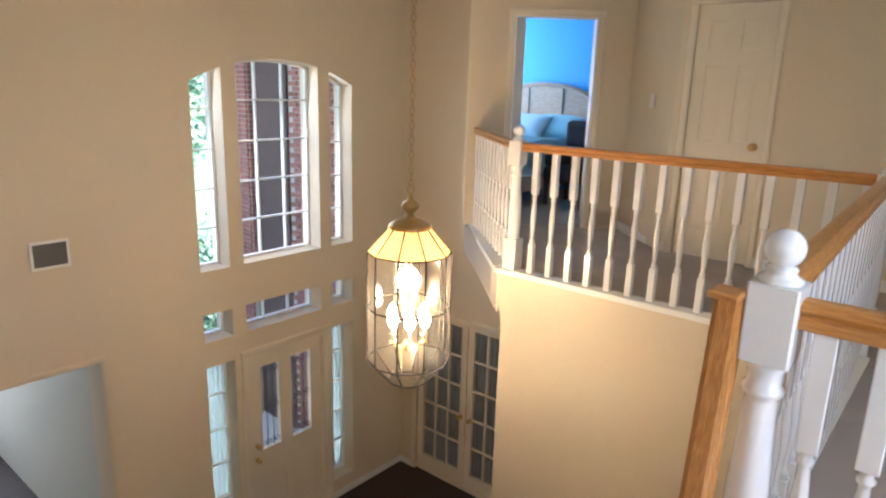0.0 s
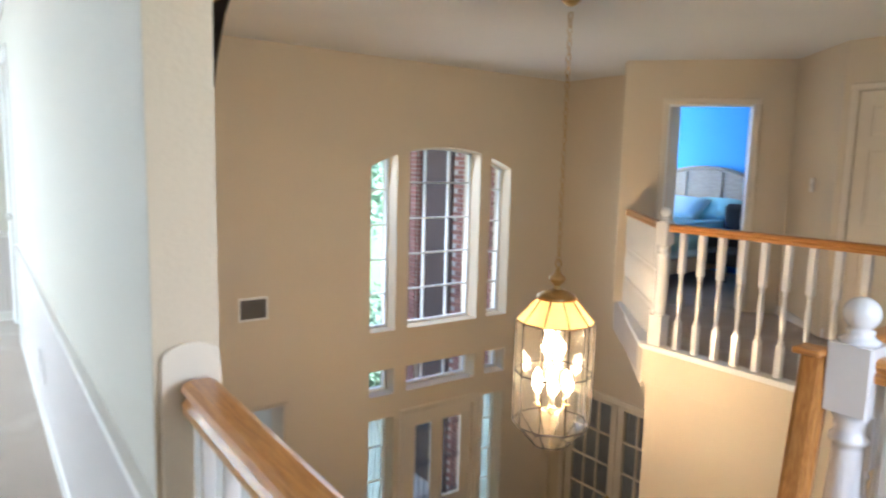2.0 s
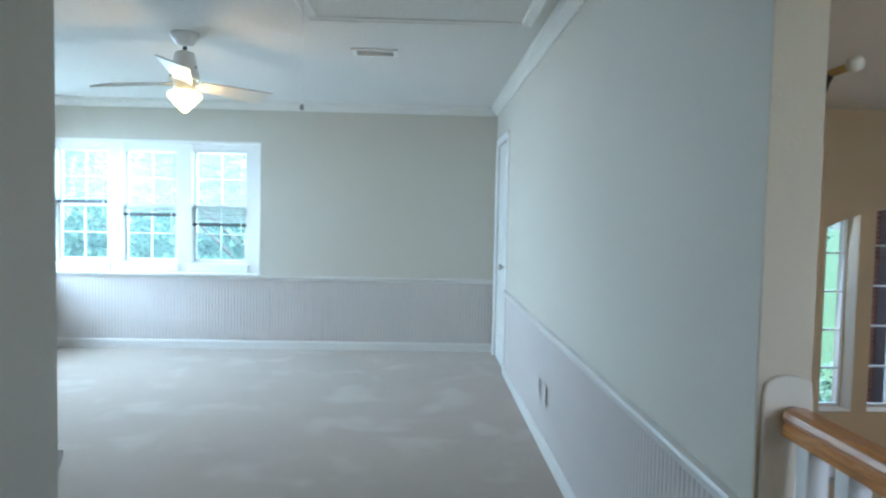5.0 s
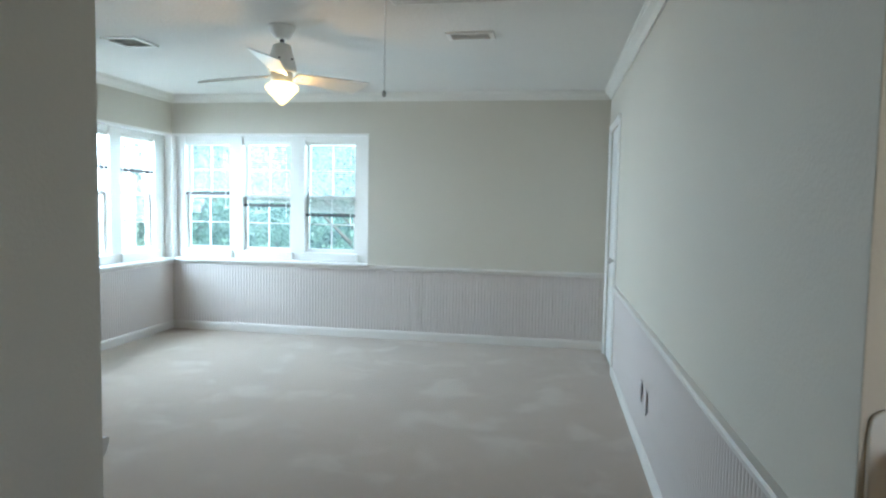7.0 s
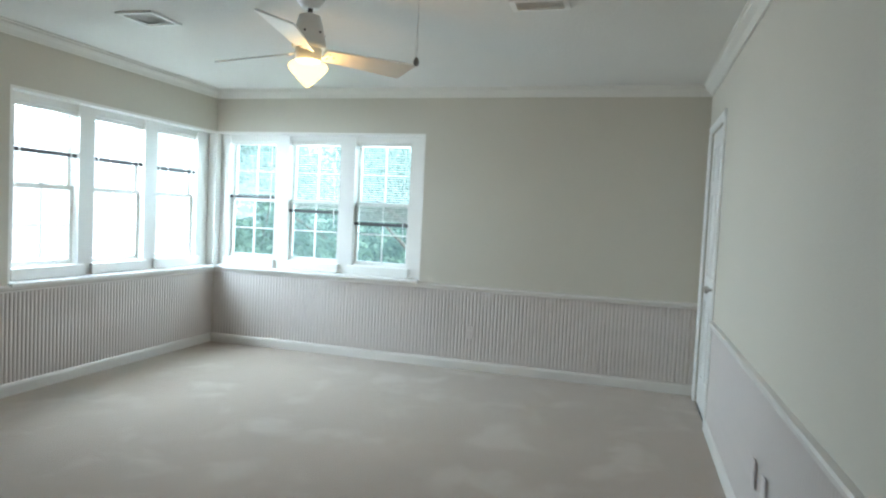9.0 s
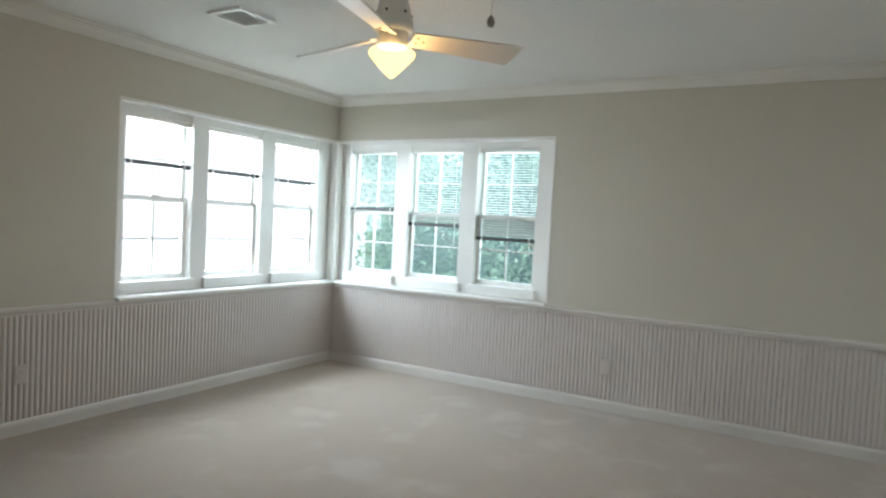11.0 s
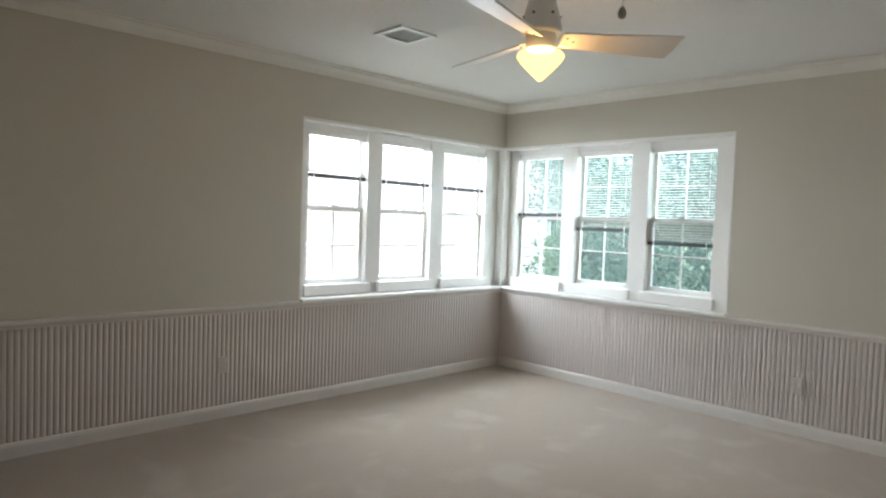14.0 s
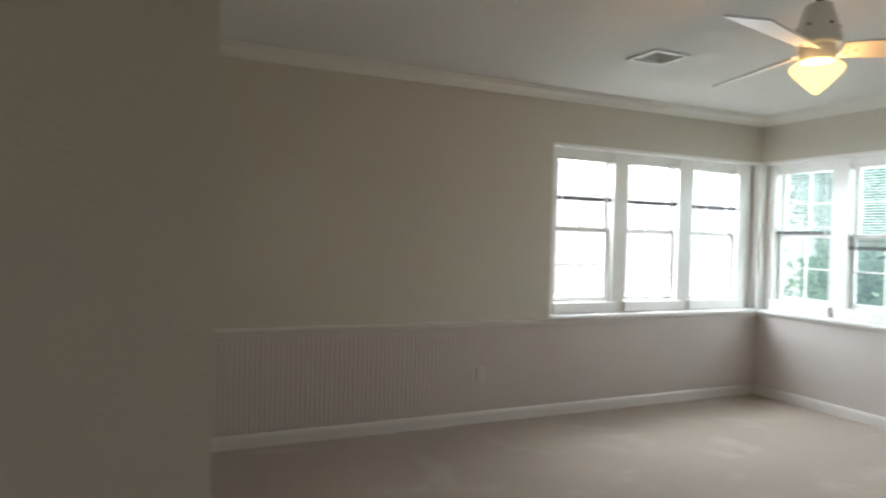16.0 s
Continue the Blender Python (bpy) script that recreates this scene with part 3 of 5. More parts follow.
NA, NB, NC = (-0.215, 1.80), (-2.575, 4.33), (-0.30, 4.33)
newel((*NA, -0.02))
newel((*NB, 0))
newel((*NC, 0))
newel((0.67, 1.80, 0))
newel((0.67, 0.352, 0))
balustrade((NB[0] + 0.05, 4.33), (NC[0] - 0.05, 4.33), 14, OAK_X, "white turned balusters under an oak handrail", first=0.75)
balustrade((NC[0], NC[1] - 0.05), (NA[0], NA[1] + 0.05), 19, OAK_Y, "white turned balusters under an oak handrail")
balustrade((NA[0] + 0.05, NA[1]), (0.62, 1.80), 7, OAK_X, "white turned balusters under an oak handrail", 0.93)
balustrade((XE + 0.036, 0.352), (0.62, 0.352), 11, OAK_X, "white balusters under an oak handrail meeting the wall's end")
balustrade((NB[0] - 0.05, NB[1] + 0.05), (-3.80, 5.44), 12, OAK_X, "short oblique balustrade ending at the bedroom wall")
# wooden post beside the newel
th = thing("stair_rail", "varnished oak rail dropping steeply beside a newel post", "handrail", (-0.30, 1.75, 0))
bm = bmesh.new()
sweep(bm, HANDRAIL, (0, 0.0, 0.925), (0.0, -0.16, -0.25), up=(0, -1, 0.2))
part("handrail", bm, OAK_Z, th)
part("end_block", bevelled(boxes((-0.034, 0.034, -0.045, 0.03, 0.915, 0.932)), 0.004), OAK_X, th, "pale oak end block")
# half newel on the wall's end
th = thing("half_newel", "white half newel with a rounded top on the wall's end", "newel post", (XE + 0.004, 0.345, 0))
bm = bmesh.new()
outline = [(-0.055, 0.0), (0.055, 0.0), (0.055, 0.985)] + [(0.055 * math.cos(a), 1.0 + 0.03 * math.sin(a)) for a in [k * math.pi / 8 for k in range(1, 8)]] + [(-0.055, 0.985)]
lo = [bm.verts.new((0.0, y, z)) for y, z in outline]
hi = [bm.verts.new((0.012, y, z)) for y, z in outline]
bm.faces.new(lo[::-1])
bm.faces.new(hi)
for i in range(len(lo)):
    bm.faces.new((lo[i], lo[(i + 1) % len(lo)], hi[(i + 1) % len(lo)], hi[i]))
bmesh.ops.recalc_face_normals(bm, faces=bm.faces)
part("board", bevelled(bm, 0.004, 2), DOORPAINT, th)

# ---- windows of the game room ----
def side_box(bm, side, u0, u1, d0, d1, z0, z1):
    """A box in a wall: u along it, d out from its inner face."""
    if side == "west":
        return box(bm, XG - d1, XG - d0, min(u0, u1), max(u0, u1), z0, z1)
    return box(bm, min(u0, u1), max(u0, u1), YS - d1, YS - d0, z0, z1)


def slat(bm, side, u0, u1, z):
    """One tilted slat, its room edge the lower."""
    vs = []
    for u in (u0, u1):
        for dd, zz in ((0.109, -0.0022), (0.120, 0.0010), (0.131, 0.0026), (0.131, 0.0016), (0.120, 0.0), (0.109, -0.0032)):
            vs.append(bm.verts.new((XG - dd, u, z + zz) if side == "west" else (u, YS - dd, z + zz)))
    for i in range(6):
        bm.faces.new((vs[i], vs[(i + 1) % 6], vs[6 + (i + 1) % 6], vs[6 + i]))


def blind(side, u0, u1, z_top, z_bot, stack):
    th = thing("mini_blind", "white aluminium mini blind half raised, with a dark bottom rail", "blind", (0, 0, 0), "blinds of the corner windows")
    bm = bmesh.new()
    side_box(bm, side, u0, u1, 0.105, 0.135, z_top - 0.028, z_top)
    part("headrail", bm, WHITE, th)
    bm = bmesh.new()
    n = int((z_top - 0.03 - z_bot) / 0.021)
    for k in range(n):
        z = z_top - 0.04 - k * 0.021
        slat(bm, side, u0 + 0.004, u1 - 0.004, z)
    for k in range(stack):
        z = z_bot + 0.012 + k * 0.006
        side_box(bm, side, u0 + 0.004, u1 - 0.004, 0.109, 0.133, z, z + 0.0025)
    tagged(part("slats", bm, BLINDSLAT, th), kind="stuff")
    bm = bmesh.new()
    side_box(bm, side, u0, u1, 0.106, 0.134, z_bot - 0.028, z_bot)
    part("bottom_rail", bm, BLINDRAIL, th, "dark bottom rail")
    for u in (u0 + 0.1 * (u1 - u0), u1 - 0.1 * (u1 - u0)):
        bm = bmesh.new()
        side_box(bm, side, u - 0.004, u + 0.004, 0.100, 0.106, z_bot - 0.028, z_bot + 0.006)
        part("clip", bm, PLATE, th)
    bm = bmesh.new()
    side_box(bm, side, u1 - 0.05, u1 - 0.047, 0.101, 0.104, z_bot - 0.15, z_top - 0.02)
    part("cord", bm, WHITE, th)
    return th


def sash_window(name, side, u_in0, u_in1, sashes, z0, z1, blinds):
    win = tagged(new(name), "white corner window with three double-hung sashes", "window", "", "structure")
    z_s0, z_s1 = z0 + 0.015, z1
    # frame board with the three openings
    a, b = min(u_in0, u_in1), max(u_in0, u_in1)
    cuts = [a] + [v for s in sorted((min(s), max(s)) for s in sashes) for v in s] + [b]
    bm = bmesh.new()
    for i in range(0, len(cuts), 2):
        side_box(bm, side, cuts[i], cuts[i + 1], 0.085, 0.20, z_s0, z_s1)
    for s in sashes:
        side_box(bm, side, *s, 0.10, 0.20, 1.965, z_s1)
        side_box(bm, side, *s, 0.10, 0.20, z_s0, 0.835)
    part("window_frame", bm, WHITE, win)
    bm = bmesh.new()
    side_box(bm, side, a, b, 0.0, 0.20, z1 - 0.02, z1)
    part("head_lining", bm, WHITE, win)
    bm = bmesh.new()
    side_box(bm, side, a, b, -0.045, 0.20, z0 - 0.012, z0 + 0.014)
    part("window_sill", bevelled(bm, 0.005), WHITE, win)
    bm = bmesh.new()
    end = u_in1
    side_box(bm, side, end - 0.016, end, 0.0, 0.20, z0 + 0.014, z1 - 0.02)
    part("side_lining", bm, WHITE, win)
    for s, (bz, stack) in zip(sashes, blinds):
        u0, u1 = min(s), max(s)
        bm = bmesh.new()       # raised apron under each sash
        side_box(bm, side, u0 - 0.03, u1 + 0.03, 0.055, 0.085, z0 + 0.015, z0 + 0.10)
        part("apron", bevelled(bm, 0.006), WHITE, win)
        for low in (True, False):
            zz0, zz1 = (0.835, 1.415) if low else (1.385, 1.965)
            d0 = 0.140 if low else 0.172
            sh = tagged(new("sash"), "white window sash with muntins")
            sh.parent = win
            bm = bmesh.new()
            f = 0.030
            side_box(bm, side, u0, u0 + f, d0, d0 + 0.03, zz0, zz1)
            side_box(bm, side, u1 - f, u1, d0, d0 + 0.03, zz0, zz1)
            side_box(bm, side, u0 + f, u1 - f, d0, d0 + 0.03, zz0, zz0 + f + 0.008)
            side_box(bm, side, u0 + f, u1 - f, d0, d0 + 0.03, zz1 - f, zz1)
            part("sash_frame", bm, WHITE, sh)
            um, zm = (u0 + u1) / 2, (zz0 + zz1) / 2
            bm = bmesh.new()
            side_box(bm, side, um - 0.0055, um + 0.0055, d0 + 0.006, d0 + 0.022, zz0 + f, zz1 - f)
            side_box(bm, side, u0 + f, u1 - f, d0 + 0.007, d0 + 0.021, zm - 0.0055, zm + 0.0055)
            part("muntin", bm, WHITE, sh)
            bm = bmesh.new()
            side_box(bm, side, u0 + f, u1 - f, d0 + 0.0125, d0 + 0.0155, zz0 + f, zz1 - f)
            g = part("pane", bm, SCREENGLARE if side == "west" else GLAREGLASS, sh)
            g.visible_shadow = False
        bm = bmesh.new()
        um = (u0 + u1) / 2
        side_box(bm, side, um - 0.03, um + 0.03, 0.120, 0.140, 1.415, 1.428)
        part("sash_lock", bm, CHROME, win)
        blind(side, u0 + 0.005, u1 - 0.005, 1.962, bz, stack)
    return win


sash_window("window_1", "west", YS, -2.04, [(-4.07, -3.56), (-3.42, -2.89), (-2.74, -2.20)], WH[0], WH[1], [(1.44, 4), (1.325, 10), (1.235, 26)])
sash_window("window_2", "south", XG, -3.705, [(-3.81, -4.35), (-4.49, -5.03), (-5.18, -5.72)], WH[0], WH[1], [(1.655, 3), (1.65, 3), (1.64, 3)])
structure("corner_post", bevelled(boxes((XG - 0.083, XG + 0.004, YS - 0.083, YS + 0.004, WH[0] + 0.014, WH[1] - 0.001)), 0.003), WHITE, "white corner post between the two windows", "trim")

# ---- panelled doors ----
def panel_door(name, label, u0, u1, z0, z1, panels, mat, depth=0.036):
    """A door leaf in its own plane: u along x, its face towards -y, raised panels on it."""
    th = thing(name, label, "door", (0, 0, 0), "", "structure")
    bm = bmesh.new()
    cuts_u = sorted({u0, u1, *[p[0] for p in panels], *[p[1] for p in panels]})
    for a, b in zip(cuts_u, cuts_u[1:]):
        mid, z = (a + b) / 2, z0
        for p in sorted([p for p in panels if p[0] < mid < p[1]], key=lambda q: q[2]):
            if p[2] > z:
                box(bm, a, b, 0, depth, z, p[2])
            z = p[3]
        if z < z1:
            box(bm, a, b, 0, depth, z, z1)
    bmesh.ops.remove_doubles(bm, verts=bm.verts, dist=1e-5)
    part("leaf", bm, mat, th)
    for a, b, c, d in panels:
        bm = bmesh.new()
        box(bm, a, b, 0.007, depth - 0.008, c, d)
        m = 0.028
        vs = [bm.verts.new(v) for v in ((a + 0.008, 0.007, c + 0.008), (b - 0.008, 0.007, c + 0.008), (b - 0.008, 0.007, d - 0.008), (a + 0.008, 0.007, d - 0.008), (a + m, 0.003, c + m), (b - m, 0.003, c + m), (b - m, 0.003, d - m), (a + m, 0.003, d - m))]
        for q in ((4, 5, 6, 7), (0, 1, 5, 4), (1, 2, 6, 5), (2, 3, 7, 6), (3, 0, 4, 7)):
            bm.faces.new([vs[i] for i in q])
        bmesh.ops.recalc_face_normals(bm, faces=bm.faces)
        part("panel", bm, mat, th)
    return th


def six_panels(u0, u1, z0):
    w = (u1 - u0 - 0.30) / 2
    cols = ((u0 + 0.10, u0 + 0.10 + w), (u1 - 0.10 - w, u1 - 0.10))
    rows = ((0.22, 0.78), (0.96, 1.56), (1.66, 1.90))
    return [(a, b, z0 + c, z0 + d) for a, b in cols for c, d in rows]


def knob(parent, u, z, mat, rosette=0.032, out=-1):
    bm = bmesh.new()
    lathe(bm, [(rosette, 0.0), (rosette, 0.004), (0.020, 0.010), (0.011, 0.014), (0.011, 0.032), (0.020, 0.038), (0.027, 0.046), (0.028, 0.054), (0.022, 0.064), (0.008, 0.068)], 18)
    bm.transform(Matrix.Translation((u, 0, z)) @ Matrix.Rotation(math.pi / 2 * (1 if out < 0 else -1), 4, "X"))
    return part("door_knob", bm, mat, parent, "round metal knob")


def casing(parent, u0, u1, z0, z1, face, mat, w=0.06, out=0.018):
    """Door casing round an opening, on the face y = face, towards -y."""
    prof = [(0, 0), (w, 0), (w, 0.010), (w - 0.012, out), (0.016, out * 0.8), (0.006, out * 0.45), (0, 0.006)]
    for nm, pts in (("casing_side", ((u0, z0), (u0, z1), -1)), ("casing_side", ((u1, z0), (u1, z1), 1)), ("casing_head", ((u0 - w, z1), (u1 + w, z1), 0))):
        bm = bmesh.new()
        (a, za), (b, zb), s = pts
        if s:
            lo = [bm.verts.new((a + s * p, face - q, za)) for p, q in prof]
            hi = [bm.verts.new((a + s * p, face - q, zb)) for p, q in prof]
        else:
            lo = [bm.verts.new((a, face - q, za + p)) for p, q in prof]
            hi = [bm.verts.new((b, face - q, za + p)) for p, q in prof]
        n = len(prof)
        for i in range(n):
            bm.faces.new((lo[i], lo[(i + 1) % n], hi[(i + 1) % n], hi[i]))
        bm.faces.new(lo[::-1])
        bm.faces.new(hi)
        bmesh.ops.recalc_face_normals(bm, faces=bm.faces)
        part(nm, bm, mat, parent)


# door at the far end of the partition
d = panel_door("door_1", "white six-panel door, closed, in the partition", -5.715, -5.005, 0.002, 2.035, six_panels(-5.715, -5.005, 0.012), WHITE)
d.location = (0, YW + 0.012, 0)
knob(d, -5.07, 0.92, CHROME)
casing(d, -5.72, -5.0, 0.0, 2.04, -0.012, WHITE)
# closet door
d = panel_door("door_2", "cream six-panel closet door, closed", -1.90, -1.305, 0.012, 2.025, six_panels(-1.90, -1.305, 0.012), DOORPAINT)
d.location = (0, YC + 0.012, 0)
knob(d, -1.365, 0.95, BRASS)
casing(d, -1.905, -1.30, 0.0, 2.03, -0.012, DOORPAINT)
# bedroom doorway, its leaf swung into the bedroom
dw = thing("door_3", "cream bedroom doorway with its door standing open", "door", (DA[0], DA[1], 0), "", "structure")
dw.rotation_euler = (0, 0, DANG)
casing(dw, BD0, BD1, 0.0, 2.01, 0.0, DOORPAINT)
bm = boxes((BD0, BD0 + 0.016, 0.001, 0.12, 0.0, 2.01), (BD1 - 0.016, BD1, 0.001, 0.12, 0.0, 2.01), (BD0 + 0.016, BD1 - 0.016, 0.001, 0.12, 1.994, 2.01))
part("jamb", bm, WHITE, dw)
bm = boxes((0, 0.74, -0.035, 0, 0.012, 1.99))
bm.transform(Matrix.Translation((BD1 - 0.02, 0.125, 0)) @ Matrix.Rotation(radians(72), 4, "Z"))
part("leaf", bm, WHITE, dw)

# ---- front door, sidelights and foyer windows ----
def front_lights(u0, u1, z0, z1, cols, rows, name, label, curved=False, curtain=False):
    win = tagged(new(name), label, "window", "", "structure")
    x0, x1 = XF - 0.215, XF - 0.175
    f = 0.028
    top = (lambda y: arch(y)) if curved else (lambda y: z1)
    bm = boxes((x0, x1, u0, u0 + f, z0, min(top(u0), top(u0 + f))), (x0, x1, u1 - f, u1, z0, min(top(u1), top(u1 - f))), (x0, x1, u0 + f, u1 - f, z0, z0 + f))
    n = 10
    for k in range(n):
        a, b = u0 + (u1 - u0) * k / n, u0 + (u1 - u0) * (k + 1) / n
        ta, tb = top(a), top(b)
        vs = [bm.verts.new((x, y, z)) for x in (x0, x1) for y, z in ((a, ta - f), (b, tb - f), (b, tb + 0.004), (a, ta + 0.004))]
        for q in ((0, 1, 2, 3), (4, 7, 6, 5), (0, 4, 5, 1)):
            bm.faces.new([vs[i] for i in q])
    bmesh.ops.recalc_face_normals(bm, faces=bm.faces)
    part("window_frame", bm, WHITE, win)
    for c in range(1, cols):
        y = u0 + (u1 - u0) * c / cols
        part("muntin", boxes((x0 + 0.004, x1 + 0.004, y - 0.008, y + 0.008, z0 + f, top(y) - f)), WHITE, win)
    for r in range(1, rows):
        z = z0 + (z1 - z0) * r / rows
        part("muntin", boxes((x0 + 0.005, x1 + 0.003, u0 + f, u1 - f, z - 0.008, z + 0.008)), WHITE, win)
    bm = bmesh.new()
    box(bm, x0 + 0.018, x0 + 0.021, u0 + f * 0.5, u1 - f * 0.5, z0 + f * 0.5, max(top(u0), top(u1), top((u0 + u1) / 2)) - f * 0.5)
    g = part("pane", bm, GLASS, win)
    g.visible_shadow = False
    if curtain:
        bm = bmesh.new()
        m = 26
        for k in range(m):
            a, b = u0 + (u1 - u0) * k / m, u0 + (u1 - u0) * (k + 1) / m
            xa, xb = (x0 - 0.03 + 0.008 * math.sin(k * 1.5), x0 - 0.03 + 0.008 * math.sin((k + 1) * 1.5))
            vs = [bm.verts.new(v) for v in ((xa, a, z0), (xb, b, z0), (xb, b, z1), (xa, a, z1), (xa - 0.002, a, z0), (xb - 0.002, b, z0), (xb - 0.002, b, z1), (xa - 0.002, a, z1))]
            bm.faces.new(vs[:4])
            bm.faces.new(vs[:3:-1])
        part("sheer_curtain", bm, CURTAIN, win, "pale sheer curtain")
    return win


names = ("window_3", "window_4", "window_5")
for (a, b), nm, cols in zip(GROUP, names, (1, 3, 1)):
    front_lights(a, b, -0.43, arch(WC) if nm == "window_4" else max(arch(a), arch(b)), cols, 5, nm, "white arched foyer window with muntins, deep in the wall", curved=True)
for (a, b), nm, cols in zip(GROUP, ("window_6", "window_7", "window_8"), (1, 3, 1)):
    front_lights(a, b, -1.145, -0.86, cols, 1, nm, "small white transom window above the front door")
for (a, b), nm in zip((GROUP[0], GROUP[2]), ("window_9", "window_10")):
    front_lights(a, b, -3.42, -1.41, 1, 5, nm, "tall white sidelight with a sheer curtain", curtain=True)

# front door: built facing -y, then turned to face the foyer
lites = [(-0.335, -0.10, 1.08, 2.06), (0.06, 0.325, 1.08, 2.06)]
lower = [(-0.36, -0.05, 0.20, 0.80), (0.05, 0.36, 0.20, 0.80)]
fd = thing("front_door", "cream front door with two arched leaded lights, closed", "door", (XF - 0.06, 4.35, LOW), "", "structure")
fd.rotation_euler = (0, 0, math.pi / 2)
tmp = panel_door("leaf_tmp", "", -0.475, 0.475, 0.02, 2.20, lites + lower, DOORPAINT, 0.045)
for ch in list(tmp.children):
    if ch.name.startswith("panel") and (ch.bound_box[6][2] > 1.0):
        bpy.data.objects.remove(ch)
        continue
    ch.parent = fd
bpy.data.objects.remove(tmp)
for a, b, c, e in lites:
    g = part("pane", boxes((a, b, 0.020, 0.024, c, e)), BEVELGLASS, fd)
    g.visible_shadow = False
    bm = bmesh.new()
    for zz in (c + 0.06, c + 0.48, e - 0.07):
        for k in range(4):
            u = a + (b - a) * (k + 0.5) / 4
            tube(bm, [(u + 0.024 * math.cos(t), 0.012, zz + 0.03 * math.sin(t)) for t in [j * math.pi / 6 for j in range(12)]], 0.004, 6, True)
    for k in (1, 2):
        u = a + (b - a) * k / 3
        tube(bm, [(u, 0.012, c), (u, 0.012, e)], 0.004, 6)
    part("grille", bm, DARK, fd, "scrolled iron grille")
    bm = bmesh.new()
    for q in ((a - 0.02, a, c - 0.02, e + 0.02), (b, b + 0.02, c - 0.02, e + 0.02), (a, b, c - 0.02, c), (a, b, e, e + 0.02)):
        box(bm, q[0], q[1], -0.010, 0.0, q[2], q[3])
    part("glazing_bead", bm, DOORPAINT, fd)
knob(fd, -0.41, 0.98, BRASS)
knob(fd, -0.41, 1.15, BRASS, 0.026)
casing(fd, -0.52, 0.52, 0.0, 2.25, -0.06, DOORPAINT, 0.07)
bm = boxes((-0.52, -0.478, -0.06, 0.10, 0.0, 2.25), (0.478, 0.52, -0.06, 0.10, 0.0, 2.25), (-0.478, 0.478, -0.06, 0.10, 2.205, 2.25))
part("jamb", bm, DOORPAINT, fd)

# double glazed doors
def french_leaf(u0, u1, knob_u):
    th = thing("french_door", "white double door with fifteen panes, closed", "door", (0, YN + 0.02, LOW), "leaves of the double door", "structure")
    z0, z1 = 0.01, 2.24
    st = 0.09
    bm = boxes((u0, u0 + st, 0, 0.04, z0, z1), (u1 - st, u1, 0, 0.04, z0, z1), (u0 + st, u1 - st, 0, 0.04, z0, z0 + 0.24), (u0 + st, u1 - st, 0, 0.04, z1 - 0.05, z1))
    part("leaf_frame", bm, DOORPAINT, th)
    a, b, c, e = u0 + st, u1 - st, z0 + 0.24, z1 - 0.05
    for k in (1, 2):
        u = a + (b - a) * k / 3
        part("muntin", boxes((u - 0.011, u + 0.011, 0.006, 0.034, c, e)), DOORPAINT, th)
    for k in range(1, 5):
        z = c + (e - c) * k / 5
        part("muntin", boxes((a, b, 0.007, 0.033, z - 0.011, z + 0.011)), DOORPAINT, th)
    for i in range(3):
        for j in range(5):
            ua, ub = a + (b - a) * i / 3 + 0.011, a + (b - a) * (i + 1) / 3 - 0.011
            za, zb = c + (e - c) * j / 5 + 0.011, c + (e - c) * (j + 1) / 5 - 0.011
            g = part("pane", boxes((ua, ub, 0.018, 0.022, za, zb)), GLASS, th)
            g.visible_shadow = False
    bm = bmesh.new()
    m = 60
    for k in range(m):
        ua, ub = a + (b - a) * k / m, a + (b - a) * (k + 1) / m
        ya, yb = 0.06 + 0.012 * math.sin(k * 1.1), 0.06 + 0.012 * math.sin((k + 1) * 1.1)
        vs = [bm.verts.new(v) for v in ((ua, ya, c), (ub, yb, c), (ub, yb, e), (ua, ya, e))]
        bm.faces.new(vs)
    part("curtain", bm, GREYCURTAIN, th, "grey sheer curtain behind the panes")
    knob(th, knob_u, 1.02, BRASS)
    return th


french_leaf(-5.14, -4.36, -4.43)
french_leaf(-4.35, -3.57, -4.28)
dc = thing("door_casing", "cream casing round the double doors", "trim", (0, 0, 0), "", "structure")
casing(dc, -5.16, -3.55, LOW, LOW + 2.25, YN, DOORPAINT, 0.07)

# lower opening's casing
oc = thing("opening_casing", "cream casing of the cased opening in the foyer", "trim", (XF, 0, 0), "", "structure")
oc.rotation_euler = (0, 0, math.pi / 2)
casing(oc, 1.35, 2.41, LOW, -1.03, 0.0, CREAM, 0.05, 0.012)

